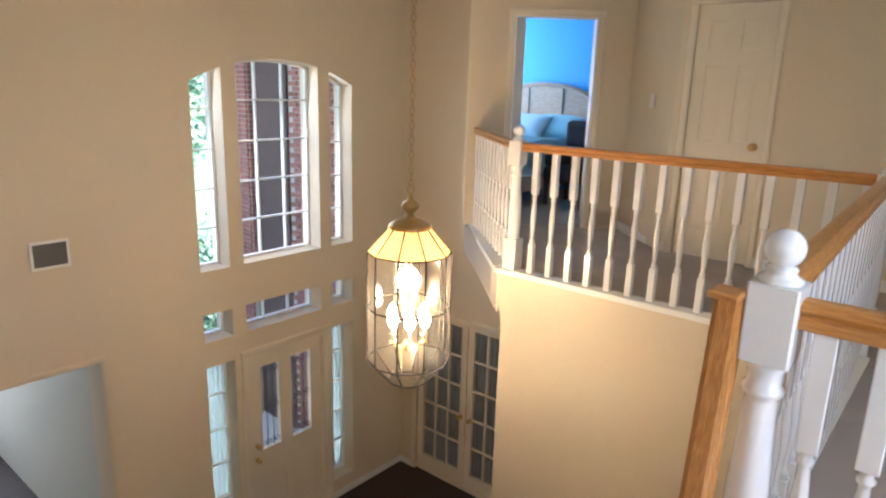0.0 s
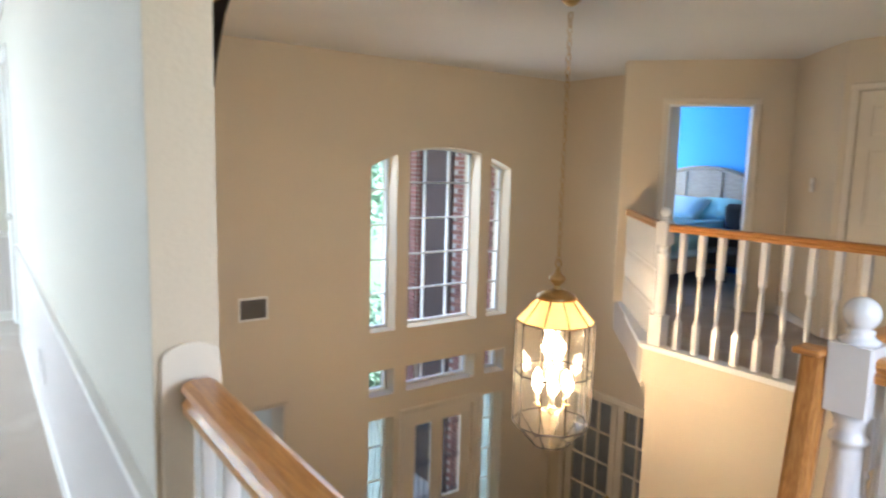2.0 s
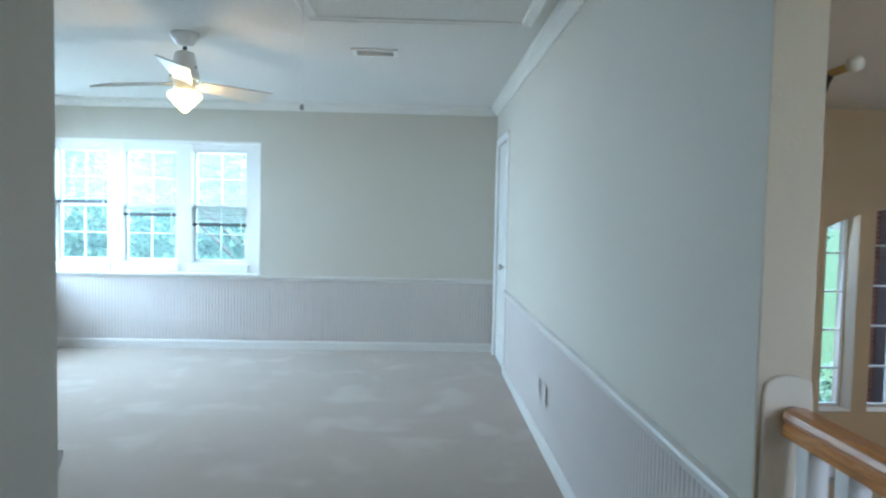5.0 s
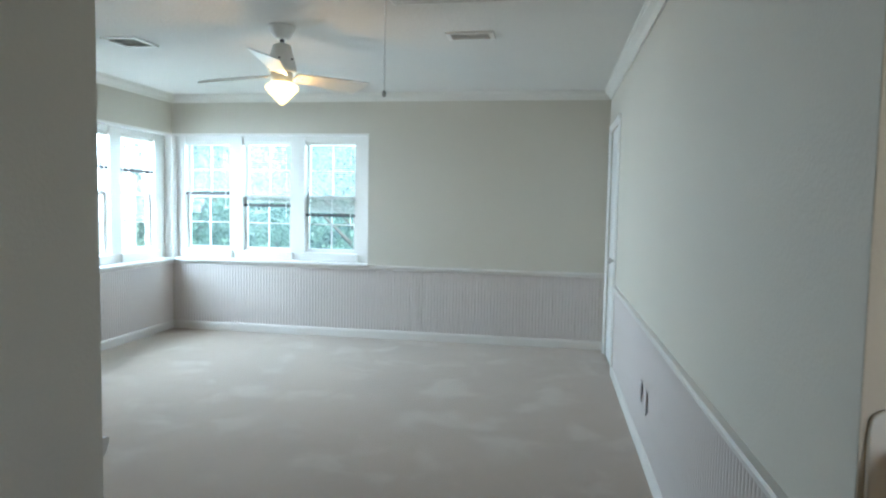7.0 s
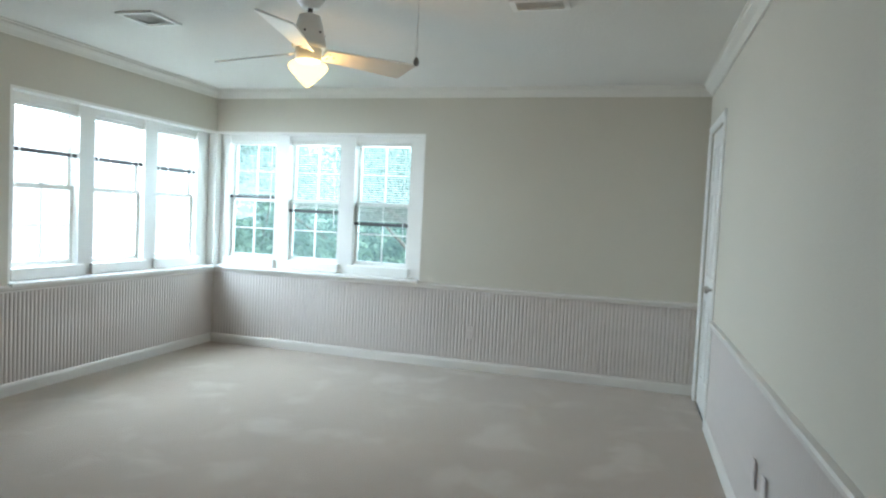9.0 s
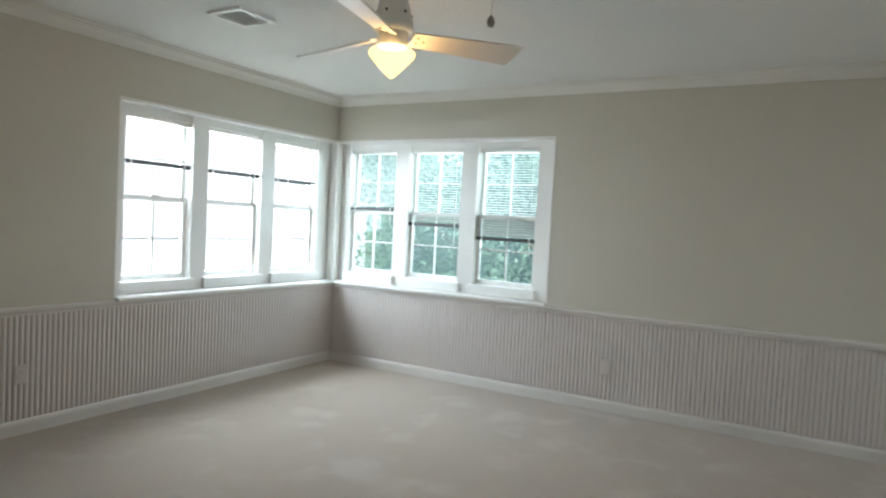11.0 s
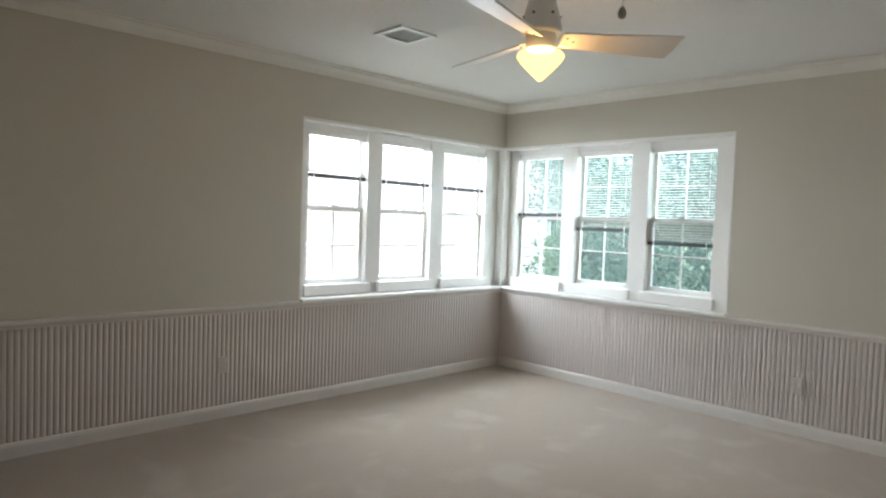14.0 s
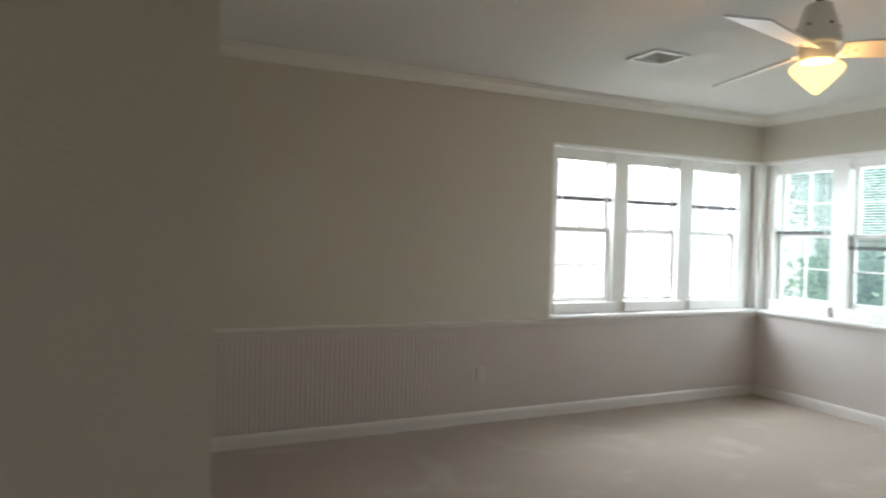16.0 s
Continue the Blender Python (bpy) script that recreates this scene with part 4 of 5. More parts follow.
# ---- game room: ceiling fan, hatch, vents, outlets ----
def ceiling_fan():
    cx, cy = -3.472, -1.912
    th = thing("ceiling_fan", "white three-blade ceiling fan with a lit cone-shaped glass shade", "ceiling fan", (cx, cy, 0))
    bm = bmesh.new()
    lathe(bm, [(0.085, CEIL), (0.085, CEIL - 0.012), (0.066, CEIL - 0.045), (0.048, CEIL - 0.070), (0.042, CEIL - 0.076), (0.014, CEIL - 0.078)], 28)
    bmesh.ops.recalc_face_normals(bm, faces=bm.faces)
    part("canopy", bm, WHITE, th)
    bm = bmesh.new()
    lathe(bm, [(0.013, CEIL - 0.115), (0.013, CEIL - 0.06)], 12)
    part("downrod", bm, DARK, th, "short dark downrod")
    bm = bmesh.new()
    lathe(bm, [(0.082, 2.150), (0.088, 2.162), (0.087, 2.180), (0.072, 2.25), (0.055, 2.315), (0.030, 2.325), (0.014, 2.328)], 28)
    part("motor_housing", bm, WHITE, th)
    for k in range(6):
        a = k * math.pi / 3 + 0.2
        bm = bmesh.new()
        lathe(bm, [(0.006, -0.004), (0.006, 0.004)], 8)
        bm.transform(Matrix.Translation((0.0775 * math.cos(a), 0.0775 * math.sin(a), 2.225)) @ Matrix.Rotation(a, 4, "Z") @ Matrix.Rotation(math.pi / 2, 4, "Y"))
        part("vent_hole", bm, DARK, th)
    bm = bmesh.new()
    lathe(bm, [(0.060, 2.085), (0.066, 2.092), (0.066, 2.150), (0.060, 2.158)], 28)
    part("light_collar", bm, WHITE, th)
    for deg in (14, 142, 257):
        bm = bmesh.new()
        n = 9
        outline = []
        for i in range(n):
            u = 0.085 + (0.592 - 0.085) * i / (n - 1)
            outline.append((u, 0.053 + 0.034 * (i / (n - 1))))
        top = [bm.verts.new((u, w, 0.004)) for u, w in outline] + [bm.verts.new((u + (0.012 if i == 0 else 0), -w, 0.004)) for i, (u, w) in enumerate(outline[::-1])]
        low = [bm.verts.new((v.co.x, v.co.y, -0.004)) for v in top]
        bm.faces.new(top)
        bm.faces.new(low[::-1])
        for i in range(len(top)):
            bm.faces.new((top[i], low[i], low[(i + 1) % len(top)], top[(i + 1) % len(top)]))
        bmesh.ops.recalc_face_normals(bm, faces=bm.faces)
        turn = Matrix.Translation((0, 0, 2.132)) @ Matrix.Rotation(radians(deg), 4, "Z") @ Matrix.Rotation(radians(-17), 4, "X")
        bm.transform(turn)
        bl = part("blade", bm, WHITE, th)
        for s in ((0.11, 0.02), (0.11, -0.02), (0.14, 0.0)):
            bm = bmesh.new()
            lathe(bm, [(0.006, -0.008), (0.006, -0.004)], 8, (s[0], s[1], 0))
            bm.transform(turn)
            part("screw", bm, CHROME, bl)
    bm = bmesh.new()
    lathe(bm, [(0.004, 1.950), (0.012, 1.954), (0.047, 1.988), (0.083, 2.026), (0.098, 2.044), (0.103, 2.056), (0.099, 2.066), (0.088, 2.076), (0.068, 2.087)], 32)
    part("shade", bm, FANGLASS, th, "lit frosted glass cone")
    return th


ceiling_fan()

hatch = thing("attic_hatch", "cream attic hatch panel in a moulded ceiling frame", "hatch", (0, 0, 0))
hx0, hx1, hy0, hy1 = -3.06, -2.44, -1.11, 0.14
part("panel", boxes((hx0 + 0.07, hx1 - 0.07, hy0 + 0.07, hy1 - 0.07, CEIL - 0.010, CEIL - 0.002)), CEILING, hatch)
FR = [(0, 0), (0.070, 0), (0.070, -0.006), (0.058, -0.018), (0.030, -0.014), (0.012, -0.022), (0, -0.020)]
for a, b in (((hx0, hy0), (hx1, hy0)), ((hx1, hy0), (hx1, hy1)), ((hx1, hy1), (hx0, hy1)), ((hx0, hy1), (hx0, hy0))):
    bm = bmesh.new()
    sweep(bm, [(-p, q) for p, q in FR], (*a, CEIL), (*b, CEIL))
    part("frame_board", bm, WHITE, hatch)
cord = thing("pull_cord", "thin white pull cord with a dark knob hanging from the hatch", "cord", (-2.715, -1.063, 0))
bm = bmesh.new()
tube(bm, [(0, 0, CEIL - 0.008), (0, 0, 1.90)], 0.0022, 6)
part("string", bm, WHITE, cord)
bm = bmesh.new()
lathe(bm, [(0.003, 1.870), (0.009, 1.874), (0.011, 1.885), (0.008, 1.895), (0.003, 1.902)], 14)
part("knob", bm, GREY, cord, "small dark knob")


def ceiling_vent(x, y, w, h, label):
    th = thing("ceiling_vent", label, "vent", (x, y, CEIL), "ceiling vents")
    bm = bmesh.new()
    for q in ((-w, w, -h, -h + 0.03), (-w, w, h - 0.03, h), (-w, -w + 0.03, -h + 0.03, h - 0.03), (w - 0.03, w, -h + 0.03, h - 0.03)):
        box(bm, *q, -0.012, 0.0)
    part("frame", bm, WHITE, th)
    part("backing", boxes((-w + 0.03, w - 0.03, -h + 0.03, h - 0.03, -0.003, -0.001)), SLATBACK, th)
    n = 9
    for k in range(n):
        u = -w + 0.03 + (2 * w - 0.06) * (k + 0.5) / n
        bm = bmesh.new()
        box(bm, -0.0115, 0.0115, -h + 0.03, h - 0.03, -0.001, 0.001)
        bm.transform(Matrix.Translation((u, 0, -0.007)) @ Matrix.Rotation(radians(14), 4, "Y"))
        part("slat", bm, PLATE, th)
    return th


ceiling_vent(-3.735, -3.126, 0.135, 0.128, "square white ceiling vent with grey slats")
ceiling_vent(-3.78, -0.78, 0.09, 0.15, "oblong white ceiling vent with grey slats")


def outlet(place, face, label="lilac-grey painted outlet plate on the beadboard"):
    """face: the turn about z; 0 looks to +x."""
    th = thing("outlet", label, "outlet", place, "wall outlets")
    th.rotation_euler = (0, 0, face)
    part("plate", bevelled(boxes((0, 0.0035, -0.035, 0.035, -0.057, 0.057)), 0.0015), LILAC, th)
    for z in (-0.022, 0.022):
        part("socket", bevelled(boxes((0.0035, 0.005, -0.016, 0.016, z - 0.014, z + 0.014)), 0.0007), LILAC, th)
    part("screw", boxes((0.0035, 0.0045, -0.003, 0.003, -0.003, 0.003)), GREY, th)
    return th


outlet((XG + 0.013, -1.559, 0.335), 0)
outlet((-3.14, YS + 0.013, 0.35), math.pi / 2)
outlet((-3.045, YW - 0.013, 0.35), -math.pi / 2)
outlet((-3.25, YW - 0.013, 0.35), -math.pi / 2)
# light switch on the angled landing wall
sw = thing("light_switch", "cream light switch plate on the landing wall", "switch", (-2.30, 6.01, 1.27))
sw.rotation_euler = (0, 0, math.atan2(-(2.62 - 2.02), -(6.27 - YC)) )
part("plate", bevelled(boxes((0.0, 0.012, -0.035, 0.035, -0.06, 0.06)), 0.002), PLATE, sw)
part("toggle", boxes((0.012, 0.022, -0.006, 0.006, -0.010, 0.012)), PLATE, sw)

# foyer wall grille
gr = thing("wall_grille", "white wall grille with grey louvres", "vent", (XF, 2.122, -0.027))
bm = bmesh.new()
for q in ((-0.142, 0.142, -0.112, -0.092), (-0.142, 0.142, 0.092, 0.112), (-0.142, -0.122, -0.092, 0.092), (0.122, 0.142, -0.092, 0.092)):
    box(bm, 0, 0.012, q[0], q[1], q[2], q[3])
part("frame", bm, WHITE, gr)
part("backing", boxes((0.001, 0.003, -0.122, 0.122, -0.092, 0.092)), DARK, gr)
for k in range(10):
    bm = bmesh.new()
    box(bm, -0.001, 0.001, -0.122, 0.122, -0.010, 0.010)
    bm.transform(Matrix.Translation((0.008, 0, -0.083 + k * 0.0184)) @ Matrix.Rotation(radians(35), 4, "Y"))
    part("louvre", bm, GREY, gr)

# detectors by the closet
sd = thing("smoke_detector", "yellowed round smoke detector on the ceiling", "detector", (-1.45, 5.45, CEIL))
bm = bmesh.new()
lathe(bm, [(0.048, -0.036), (0.060, -0.030), (0.066, -0.012), (0.066, 0.0)], 24)
part("case", bm, DOORPAINT, sd)
bm = bmesh.new()
lathe(bm, [(0.012, -0.039), (0.014, -0.036)], 12)
part("button", bm, PLATE, sd)
md = thing("motion_sensor", "small white sensor high on the closet wall", "sensor", (-1.20, YC, 2.25))
part("case", bevelled(boxes((-0.03, 0.03, -0.04, 0.0, -0.045, 0.045)), 0.008), PLATE, md)
part("lens", bevelled(boxes((-0.02, 0.02, -0.046, -0.040, -0.03, 0.01)), 0.003), WHITE, md)

# dark hanging on the foyer side of the partition
ht = thing("wall_hanging", "dark woven wall hanging on a rod with ball finials", "wall hanging", (0, 0, 0))
bm = bmesh.new()
tube(bm, [(-0.83, 0.485, 1.705), (-2.00, 0.485, 1.705)], 0.009, 10)
part("rod", bm, BRASS, ht)
for x in (-0.815, -2.015):
    bm = bmesh.new()
    lathe(bm, [(0.019 * math.sin(a), -0.019 * math.cos(a)) for a in [0.15 + k * 0.284 for k in range(11)]], 18, (x, 0.485, 1.708))
    part("finial", bm, DOORPAINT, ht, "pale ball finial")
for x in (-0.90, -1.93):
    part("bracket", boxes((x - 0.008, x + 0.008, 0.402, 0.485, 1.69, 1.702)), DARK, ht)
bm = bmesh.new()
prof = [(0.462, 1.69), (0.446, 1.64), (0.430, 1.56), (0.419, 1.46), (0.413, 1.32), (0.410, 1.15), (0.409, 0.95)]
nx = 24
grid = [[bm.verts.new((-0.855 - 1.12 * i / nx, y + 0.005 * math.sin(i * 1.3), z)) for y, z in prof] for i in range(nx + 1)]
for i in range(nx):
    for j in range(len(prof) - 1):
        bm.faces.new((grid[i][j], grid[i + 1][j], grid[i + 1][j + 1], grid[i][j + 1]))
bmesh.ops.solidify(bm, geom=list(bm.faces), thickness=0.006)
part("cloth", bm, DARKCLOTH, ht)

# ---- lantern ----
def lantern():
    cx, cy = -2.59, 3.2
    th = thing("lantern", "hanging ten-sided brass and glass lantern with lit candle bulbs", "lantern", (cx, cy, 0))
    bm = bmesh.new()
    lathe(bm, [(0.012, CEIL - 0.045), (0.035, CEIL - 0.035), (0.060, CEIL - 0.012), (0.062, CEIL)], 24)
    part("canopy", bm, BRASS, th)
    z, k = 0.761, 0
    link = bmesh.new()
    tube(link, [(0.015 * math.cos(t), 0, 0.026 * math.sin(t)) for t in [j * math.pi / 6 for j in range(12)]], 0.0032, 6, True)
    link_mesh = mesh_of("chain_link", link, BRASS)
    while z < CEIL - 0.06:
        shared("chain_link", link_mesh, th, (0, 0, z), (k % 2) * math.pi / 2 + 0.3)
        z += 0.0435
        k += 1
    bm = bmesh.new()
    tube(bm, [(0.028 * math.cos(t), 0, 0.728 + 0.028 * math.sin(t)) for t in [j * math.pi / 8 for j in range(16)]], 0.005, 8, True)
    part("hanging_ring", bm, BRASS, th)
    bm = bmesh.new()
    lathe(bm, [(0.030, 0.551), (0.034, 0.561), (0.020, 0.571), (0.024, 0.584), (0.052, 0.611), (0.058, 0.626), (0.050, 0.644), (0.024, 0.661), (0.018, 0.676), (0.010, 0.698)], 20)
    part("finial", bm, BRASS, th, "turned brass finial")
    bm = bmesh.new()
    lathe(bm, [(0.132, 0.487), (0.136, 0.497), (0.118, 0.519), (0.077, 0.541), (0.034, 0.556)], 30)
    part("cap", bm, BRASS, th, "domed brass cap")
    N = 10
    off = 0.18
    levels = [(0.128, 0.492), (0.264, 0.335), (0.264, -0.020), (0.264, -0.380), (0.122, -0.530)]

    def corner(i, j):
        r, zz = levels[j]
        a = off + 2 * math.pi * i / N
        return Vector((r * math.cos(a), r * math.sin(a), zz))

    for j in range(4):
        for i in range(N):
            a, b, c, d = corner(i, j), corner(i + 1, j), corner(i + 1, j + 1), corner(i, j + 1)
            bm = bmesh.new()
            bm.faces.new([bm.verts.new(v) for v in (a, d, c, b)])
            bmesh.ops.solidify(bm, geom=list(bm.faces), thickness=0.003)
            g = part("glass_panel", bm, SHADEGLASS if j == 0 else BEVELGLASS, th, "frosted amber glass panel" if j == 0 else "")
            g.visible_shadow = False
    bm = bmesh.new()
    lathe(bm, [(0.120, -0.536), (0.122, -0.528)], 10)
    part("bottom_plate", bm, BEVELGLASS, th)
    for i in range(N):
        bm = bmesh.new()
        tube(bm, [corner(i, j) for j in range(5)], 0.0052, 6)
        part("came", bm, DARKBRASS, th)
    for j in range(5):
        for i in range(N):
            bm = bmesh.new()
            tube(bm, [corner(i, j), corner(i + 1, j)], 0.0052, 6)
            part("ring_came", bm, DARKBRASS, th)
    # candle cluster
    bm = bmesh.new()
    lathe(bm, [(0.010, -0.33), (0.024, -0.315), (0.030, -0.29), (0.014, -0.26), (0.012, -0.20), (0.028, -0.18), (0.030, -0.165), (0.010, -0.14), (0.008, 0.10), (0.008, 0.487)], 16)
    part("stem", bm, BRASS, th)
    spots = [(0.115, 2 * math.pi * k / 6 + 0.3, -0.19) for k in range(6)] + [(0.05, 2 * math.pi * k / 3, 0.06) for k in range(3)]
    for r, a, zz in spots:
        x, y = r * math.cos(a), r * math.sin(a)
        bm = bmesh.new()
        tube(bm, [(0.012 * math.cos(a), 0.012 * math.sin(a), zz - 0.06), (0.4 * x, 0.4 * y, zz - 0.115), (0.8 * x, 0.8 * y, zz - 0.105), (x, y, zz - 0.05)], 0.0045, 8)
        arm = part("arm", bm, BRASS, th)
        bm = bmesh.new()
        lathe(bm, [(0.006, zz - 0.058), (0.024, zz - 0.046), (0.026, zz - 0.040), (0.010, zz - 0.036)], 14, (x, y, 0))
        part("drip_pan", bm, BRASS, arm)
        bm = bmesh.new()
        lathe(bm, [(0.0105, zz - 0.038), (0.0105, zz + 0.05)], 12, (x, y, 0))
        part("candle_sleeve", bm, PLATE, arm)
        # bulb drawn oversize, its halo of glare put into the shape
        bm = bmesh.new()
        lathe(bm, [(0.012, zz + 0.045), (0.028, zz + 0.066), (0.036, zz + 0.092), (0.031, zz + 0.122), (0.015, zz + 0.152), (0.001, zz + 0.172)], 14, (x, y, 0))
        part("bulb", bm, BULB, arm, "lit flame-shaped bulb")
    return th


lantern()

# ---- bedroom things ----
bed = thing("bed", "bed with an arched pale wood headboard and teal bedding", "bed", (-4.78, 7.35, 0))
bm = bmesh.new()
pts = [(-0.80, 0.30), (0.80, 0.30), (0.80, 1.12)] + [(0.80 * math.cos(a), 1.12 + 0.32 * math.sin(a)) for a in [k * math.pi / 14 for k in range(1, 14)]] + [(-0.80, 1.12)]
lo = [bm.verts.new((x, 0.88, z)) for x, z in pts]
hi = [bm.verts.new((x, 0.94, z)) for x, z in pts]
bm.faces.new(lo[::-1])
bm.faces.new(hi)
for i in range(len(lo)):
    bm.faces.new((lo[i], lo[(i + 1) % len(lo)], hi[(i + 1) % len(lo)], hi[i]))
bmesh.ops.recalc_face_normals(bm, faces=bm.faces)
hb = part("headboard", bm, PALEWOOD, bed, "arched pale wood headboard")
bm = bmesh.new()
tube(bm, [(0.78 * math.cos(a), 0.872, 1.10 + 0.31 * math.sin(a)) for a in [k * math.pi / 16 for k in range(17)]], 0.022, 8)
part("moulding", bm, PALEWOOD, hb)
for x in (-0.27, 0.27):
    part("stile", bevelled(boxes((x - 0.03, x + 0.03, 0.862, 0.88, 0.35, 1.36)), 0.004), PALEWOOD, hb)
part("side_rail", boxes((-0.78, 0.78, -1.05, 0.88, 0.18, 0.34)), PALEWOOD, bed)
part("mattress", bevelled(boxes((-0.76, 0.76, -1.05, 0.86, 0.34, 0.70)), 0.05, 3), LINEN, bed)
for x in (-0.74, 0.74):
    for y in (-1.0, 0.82):
        part("leg", boxes((x - 0.035, x + 0.035, y - 0.035, y + 0.035, 0.0, 0.18)), PALEWOOD, bed)


def cushion_mesh(bm, w, d, h, at, tilt):
    n = 12
    rows = []
    for s in (1, -1):
        rows.append([[bm.verts.new((w * (2 * i / n - 1), d * (2 * j / n - 1), s * h * (max(0.0, (1 - abs(2 * i / n - 1) ** 3.0)) * max(0.0, (1 - abs(2 * j / n - 1) ** 3.0))) ** 0.5)) for j in range(n + 1)] for i in range(n + 1)])
    for s, g in enumerate(rows):
        for i in range(n):
            for j in range(n):
                q = (g[i][j], g[i + 1][j], g[i + 1][j + 1], g[i][j + 1])
                f = bm.faces.new(q if s == 0 else q[::-1])
                f.smooth = True
    bmesh.ops.remove_doubles(bm, verts=bm.verts, dist=1e-4)
    bm.transform(Matrix.Translation(at) @ Matrix.Rotation(radians(tilt), 4, "X"))


dv = thing("duvet", "rumpled pale teal duvet spread on the bed", "duvet", (-4.78, 7.35, 0.72))
bm = bmesh.new()
n = 26
grid = []
for i in range(n + 1):
    row = []
    for j in range(n + 1):
        x, y = -0.86 + 1.72 * i / n, -1.08 + 1.45 * j / n
        edge = max(0.0, abs(x) - 0.74)
        z = 0.03 + 0.025 * noise.noise((x * 4, y * 4, 0.0)) - min(0.30, edge * 2.6)
        row.append(bm.verts.new((max(-0.80, min(0.80, x)), y, z)))
    grid.append(row)
for i in range(n):
    for j in range(n):
        bm.faces.new((grid[i][j], grid[i + 1][j], grid[i + 1][j + 1], grid[i][j + 1])).smooth = True
bmesh.ops.solidify(bm, geom=list(bm.faces), thickness=-0.03)
part("cover", bm, TEAL, dv)
for x, mat, lab in ((-0.38, TEAL, "plump pale teal pillow leaning on the headboard"), (0.36, TEAL, "plump pale teal pillow leaning on the headboard"), (0.0, LINEN, "plump white pillow leaning on the headboard")):
    pl = thing("pillow", lab, "pillow", (-4.78 + x, 7.35 + (0.60 if x else 0.40), 0.86), "pillows on the bed")
    bm = bmesh.new()
    cushion_mesh(bm, 0.35, 0.22, 0.10, (0, 0, 0), 38)
    part("cover", bm, mat, pl)
ch = thing("armchair", "black upholstered chair beside the bed", "chair", (-3.72, 7.30, 0))
part("seat", bevelled(boxes((-0.28, 0.28, -0.28, 0.28, 0.28, 0.46)), 0.04, 2), BLACKFAB, ch)
part("backrest", bevelled(boxes((-0.28, 0.28, 0.20, 0.34, 0.30, 0.98)), 0.05, 2), BLACKFAB, ch)
for x in (-0.24, 0.24):
    part("armrest", bevelled(boxes((x - 0.05, x + 0.05, -0.26, 0.22, 0.46, 0.64)), 0.03, 2), BLACKFAB, ch)
    for y in (-0.24, 0.26):
        part("leg", boxes((x - 0.02, x + 0.02, y - 0.02, y + 0.02, 0.0, 0.29)), DARKWOOD, ch)

# added east window behind the walker, unseen, letting in the landing's fill light
we = tagged(new("landing_fill_window"), "white landing window, unseen, added to let in fill light", "window", "", "structure")
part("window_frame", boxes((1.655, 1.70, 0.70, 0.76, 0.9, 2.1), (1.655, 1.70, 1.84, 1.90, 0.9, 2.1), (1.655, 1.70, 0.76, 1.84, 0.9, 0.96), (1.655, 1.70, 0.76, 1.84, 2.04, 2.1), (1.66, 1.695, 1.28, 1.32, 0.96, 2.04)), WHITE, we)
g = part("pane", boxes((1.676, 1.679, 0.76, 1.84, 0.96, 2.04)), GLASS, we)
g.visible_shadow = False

# ---- outdoors ----
structure("ground", boxes((-600, 600, -600, 600, LOW - 0.60, LOW - 0.20)), GRASS, "green lawn reaching the horizon", "ground")


def leaf_cloud(centre, radii, count, size, seed):
    rng = np.random.default_rng(seed)
    blobs = rng.normal(size=(14, 3))
    blobs /= np.linalg.norm(blobs, axis=1)[:, None]
    blobs *= rng.uniform(0.25, 0.8, (14, 1))
    pick = rng.integers(0, 14, count)
    p = blobs[pick] + rng.normal(size=(count, 3)) * 0.20
    p = p * np.array(radii) + np.array(centre)
    u = rng.normal(size=(count, 3))
    u /= np.linalg.norm(u, axis=1)[:, None]
    w = rng.normal(size=(count, 3))
    v = np.cross(u, w)
    v /= np.linalg.norm(v, axis=1)[:, None]
    s = size * rng.uniform(0.6, 1.4, (count, 1))
    a, b, c, d = p - u * s, p + v * s * 0.45, p + u * s, p - v * s * 0.45
    verts = np.stack([a, b, c, d], 1).reshape(-1, 3)
    faces = np.arange(count * 4).reshape(-1, 4)
    return verts, faces


def tree(place, height, radii, count, size, seed, label):
    th = thing("tree", label, "tree", place, "trees outside")
    rng = random.Random(seed)
    bm = bmesh.new()
    top = Vector((rng.uniform(-0.3, 0.3), rng.uniform(-0.3, 0.3), height * 0.62))
    tube(bm, [(0, 0, -0.3), (0.04, 0.02, height * 0.2), (top.x * 0.6, top.y * 0.6, height * 0.42), tuple(top)], [0.19, 0.15, 0.11, 0.06], 10)
    for k in range(7):
        a, h = rng.uniform(0, 6.28), rng.uniform(0.3, 0.6) * height
        r = rng.uniform(0.5, 0.9) * radii[0]
        tube(bm, [(0.02, 0.02, h), (0.5 * r * math.cos(a), 0.5 * r * math.sin(a), h + 0.12 * height), (r * math.cos(a), r * math.sin(a), h + 0.2 * height)], [0.07, 0.045, 0.015], 7)
    part("trunk", bm, BARK, th)
    v, f = leaf_cloud((0, 0, height * 0.66), radii, count, size, seed)
    me = bpy.data.meshes.new("crown")
    me.from_pydata(v.tolist(), [], f.tolist())
    me.materials.append(LEAF)
    ob = new("crown", me)
    ob.parent = th
    return th


GZ = LOW - 0.20
tree((-13.5, -5.6, GZ), 8.0, (2.6, 2.8, 3.0), 15000, 0.055, 3, "leafy green tree standing behind the house")
tree((-12.2, -3.6, GZ), 7.2, (2.0, 2.3, 2.8), 15000, 0.052, 5, "leafy green tree standing behind the house")
tree((-14.5, -0.8, GZ), 8.0, (2.6, 2.6, 3.0), 15000, 0.055, 7, "leafy green tree standing behind the house")
tree((-13.5, -8.4, GZ), 8.2, (1.9, 1.8, 3.0), 14000, 0.055, 9, "leafy green tree standing behind the house")
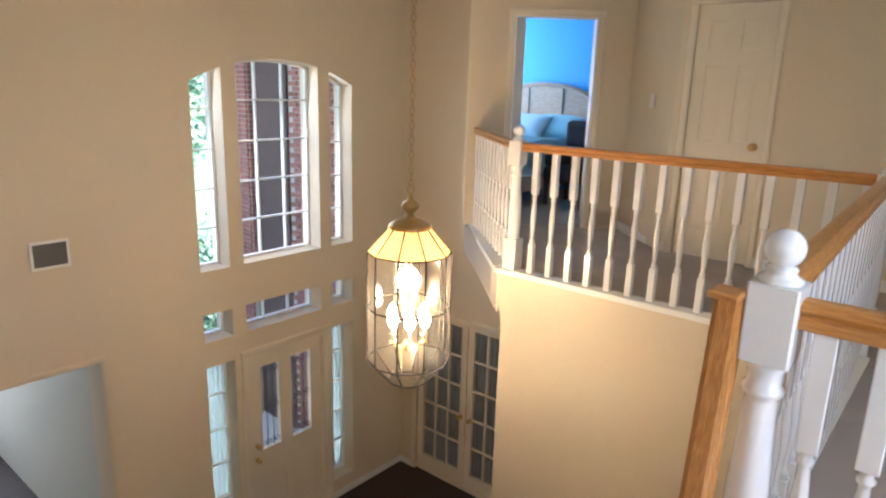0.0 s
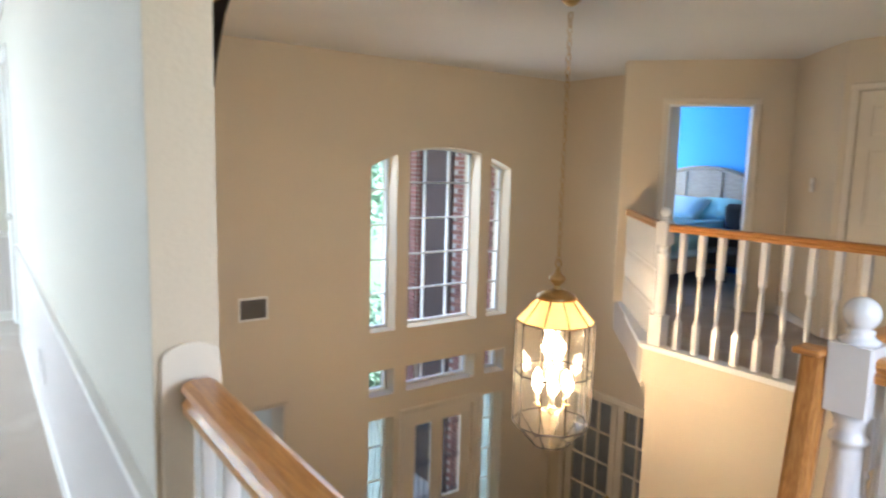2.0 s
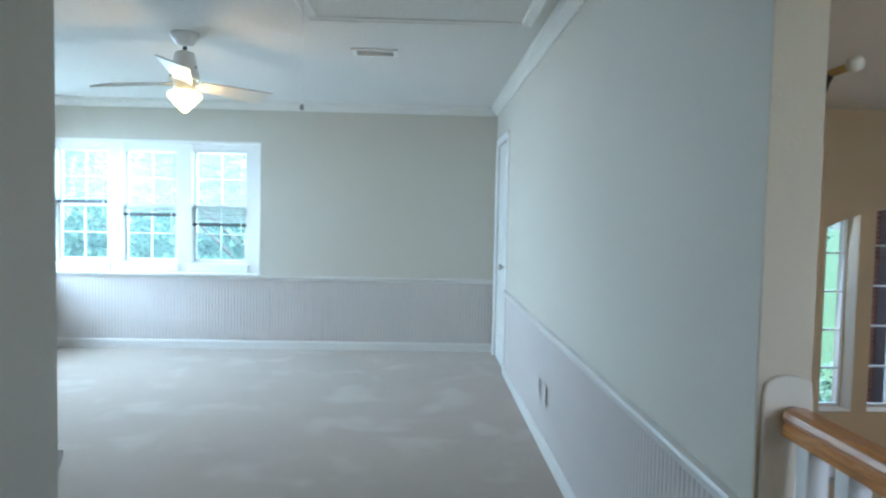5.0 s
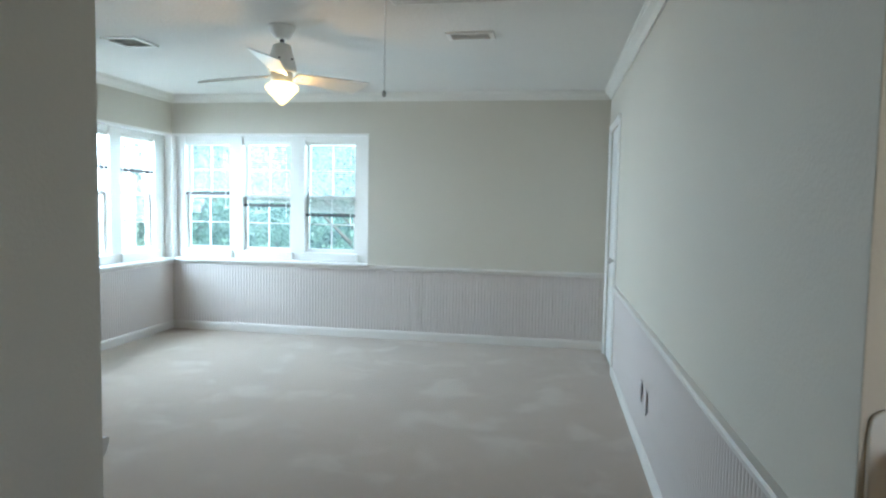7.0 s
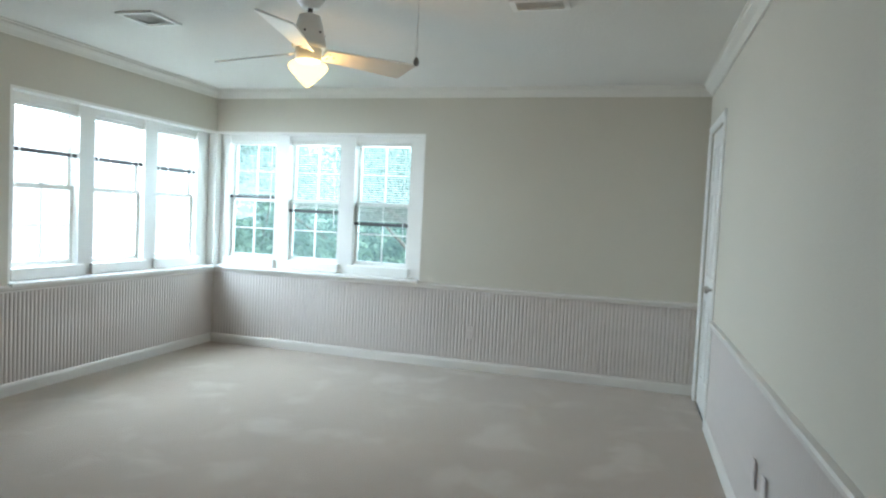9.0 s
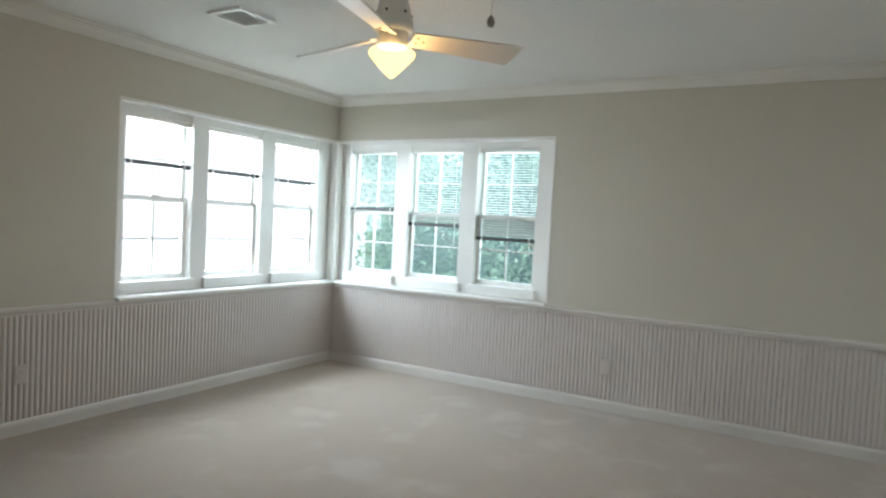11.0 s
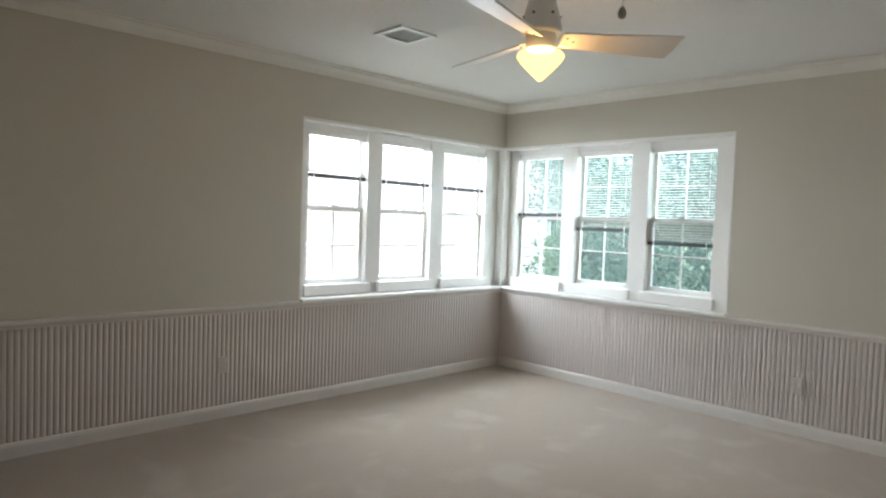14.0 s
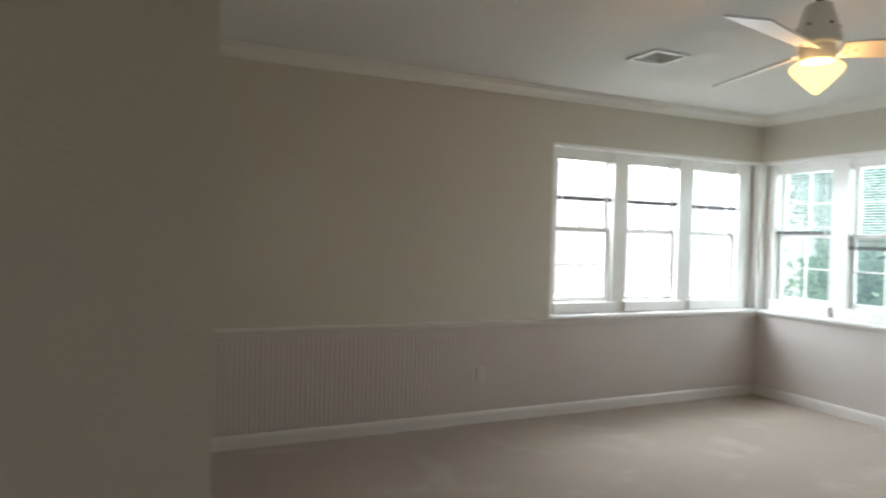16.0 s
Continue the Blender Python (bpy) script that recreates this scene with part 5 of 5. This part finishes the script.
tree((-24.0, 12.2, GZ), 8.5, (2.8, 2.4, 2.6), 7000, 0.12, 11, "leafy green tree on the front lawn")


# far woods on the west side
fw_verts, fw_faces, fw_count = [], [], 0
for k in range(16):
    v, f = leaf_cloud((-38.0 + 3.0 * math.sin(k * 2.1), -34.0 + 3.6 * k, GZ + 3.6 + 0.8 * math.sin(k * 1.7)), (2.6, 3.0, 4.6), 1500, 0.30, 100 + k)
    fw_verts.append(v)
    fw_faces.append(f + fw_count)
    fw_count += len(v)
me = bpy.data.meshes.new("far_woods")
me.from_pydata(np.concatenate(fw_verts).tolist(), [], np.concatenate(fw_faces).tolist())
me.materials.append(LEAF)
tagged(new("far_woods", me), "distant row of green trees beyond the lawn", "trees", "", "stuff")


def shrub(place, radii, count, size, seed, label):
    th = thing("shrub", label, "shrub", place, "shrubs outside")
    v, f = leaf_cloud((0, 0, radii[2] * 0.7), radii, count, size, seed)
    me = bpy.data.meshes.new("foliage")
    me.from_pydata(v.tolist(), [], f.tolist())
    me.materials.append(LEAF)
    ob = new("foliage", me)
    ob.parent = th
    bm = bmesh.new()
    for k in range(5):
        a = k * 1.26
        tube(bm, [(0, 0, -0.1), (0.4 * radii[0] * math.cos(a), 0.4 * radii[1] * math.sin(a), radii[2] * 0.8)], [0.03, 0.01], 6)
    part("stems", bm, BARK, th)
    return th


shrub((-11.6, 7.0, GZ), (0.9, 0.9, 1.7), 6000, 0.06, 21, "tall green shrub beside the porch")
for k in range(7):
    shrub((-11.0 - 0.3 * (k % 2), -7.0 + 1.5 * k, GZ), (0.9, 1.0, 1.6), 7000, 0.04, 30 + k, "green hedge shrub behind the house")

# pale house added next door to whiten the view through the south windows
nh = thing("backdrop_house", "pale house with lapped siding and a grey roof, added to whiten the south windows", "house", (-7.0, -15.0, GZ))
part("wall", boxes((-14.0, 9.0, -4.0, 0.0, -0.2, 9.4)), SIDING, nh)
for k in range(42):
    part("siding_board", boxes((-14.0, 9.0, 0.0, 0.02, 0.22 * k, 0.22 * k + 0.205)), SIDING, nh)
bm = bmesh.new()
vs = [bm.verts.new(v) for v in ((-14.4, 0.4, 9.3), (9.4, 0.4, 9.3), (9.4, -2.0, 10.6), (-14.4, -2.0, 10.6), (9.4, -4.4, 9.3), (-14.4, -4.4, 9.3))]
for q in ((0, 1, 2, 3), (3, 2, 4, 5), (0, 5, 4, 1), (0, 3, 5), (1, 4, 2)):
    bm.faces.new([vs[i] for i in q])
part("roof", bm, ROOFING, nh)

# porch: side wall with brick facing, a plain dark brown stretch and end pier
PY = 5.75
structure("porch_floor", boxes((-8.9, XF - 0.30, 2.74, PY + 0.3, LOW - 0.25, LOW - 0.02)), MORTAR, "pale concrete porch floor", "pavement")
structure("porch_roof", boxes((-8.7, XF - 0.30, 3.2, PY + 0.6, 2.3, 2.45)), PORCHBROWN, "brown porch ceiling", "ceiling")
pw = structure("wall_porch", boxes((-8.00, XF - 0.30, PY + 0.012, PY + 0.25, LOW - 0.2, 2.3)), MORTAR, "red brick side wall of the porch", "wall")
pier = structure("porch_pier", boxes((-8.50, -8.00, PY - 0.088, PY + 0.50, LOW - 0.2, 2.3)), MORTAR, "red brick pier at the porch's edge", "wall")
structure("porch_dark_stretch", bevelled(boxes((-7.985, -7.20, PY - 0.03, PY + 0.012, LOW - 0.2, 2.3)), 0.004), PORCHBROWN, "plain dark brown stretch of the porch wall", "wall")


def brick_mesh(w, d, h):
    return mesh_of("brick", bevelled(boxes((-w / 2, w / 2, -d / 2, d / 2, -h / 2, h / 2)), 0.004), BRICK)


long_brick, pier_brick, end_brick = brick_mesh(0.195, 0.03, 0.057), brick_mesh(0.155, 0.03, 0.057), brick_mesh(0.03, 0.185, 0.057)
far = bmesh.new()
row, z = 0, LOW - 0.10
while z < 2.27:
    near = -1.15 < z < 1.65
    x = -7.09 + (row % 2) * 0.102
    while x < XF - 0.33:
        if near:
            shared("brick", long_brick, pw, (x, PY, z))
        else:
            box(far, x - 0.0975, x + 0.0975, PY - 0.015, PY + 0.015, z - 0.0285, z + 0.0285)
        x += 0.205
    for k in range(3):
        xx = -8.42 + k * 0.166 + (0.0 if row % 2 else 0.01)
        if near:
            shared("brick", pier_brick, pier, (xx, PY - 0.10, z))
        else:
            box(far, xx - 0.0775, xx + 0.0775, PY - 0.115, PY - 0.085, z - 0.0285, z + 0.0285)
    for k in range(3):
        yy = PY + 0.01 + k * 0.195
        if near:
            shared("brick", end_brick, pier, (-7.99, yy, z))
    row += 1
    z += 0.067
tagged(part("brickwork", far, BRICK, pw, "red bricks above and below"), kind="stuff")

# ---- beadboard, plank by plank ----
def plank_mesh(w, h):
    bm = bmesh.new()
    n = 7
    prof = [(-w / 2, 0.0)] + [(-w / 2 + w * (k + 0.5) / n, 0.001 + 0.0046 * math.sin(math.pi * (k + 0.5) / n) ** 0.6) for k in range(n)] + [(w / 2, 0.0)]
    lo = [bm.verts.new((u, -d, 0)) for u, d in prof]
    hi = [bm.verts.new((u, -d, h)) for u, d in prof]
    for i in range(len(prof) - 1):
        bm.faces.new((lo[i], lo[i + 1], hi[i + 1], hi[i]))
    bm.faces.new(hi)
    bmesh.ops.recalc_face_normals(bm, faces=bm.faces)
    return mesh_of("plank", bm, LILAC)


PW = 0.031
PLANK = plank_mesh(PW - 0.003, RAIL - 0.035 - 0.08)
for name, a, b, turn in (("wainscot_west", (XG, YS + 0.012), (XG, YW - 0.012), math.pi / 2), ("wainscot_south", (XJ, YS), (XG, YS), math.pi), ("wainscot_partition", (-4.93, YW), (XE, YW), 0.0), ("wainscot_east", (XJ, YJ), (XJ, YS), -math.pi / 2)):
    ws = thing(name, "lilac-grey painted beadboard panelling under the chair rail", "panelling", (0, 0, 0), "", "structure")
    A, B = Vector(a), Vector(b)
    n = int((B - A).length / PW)
    for k in range(n):
        q = A + (B - A) * ((k + 0.5) / n)
        shared("plank", PLANK, ws, (q.x, q.y, 0.08), turn)
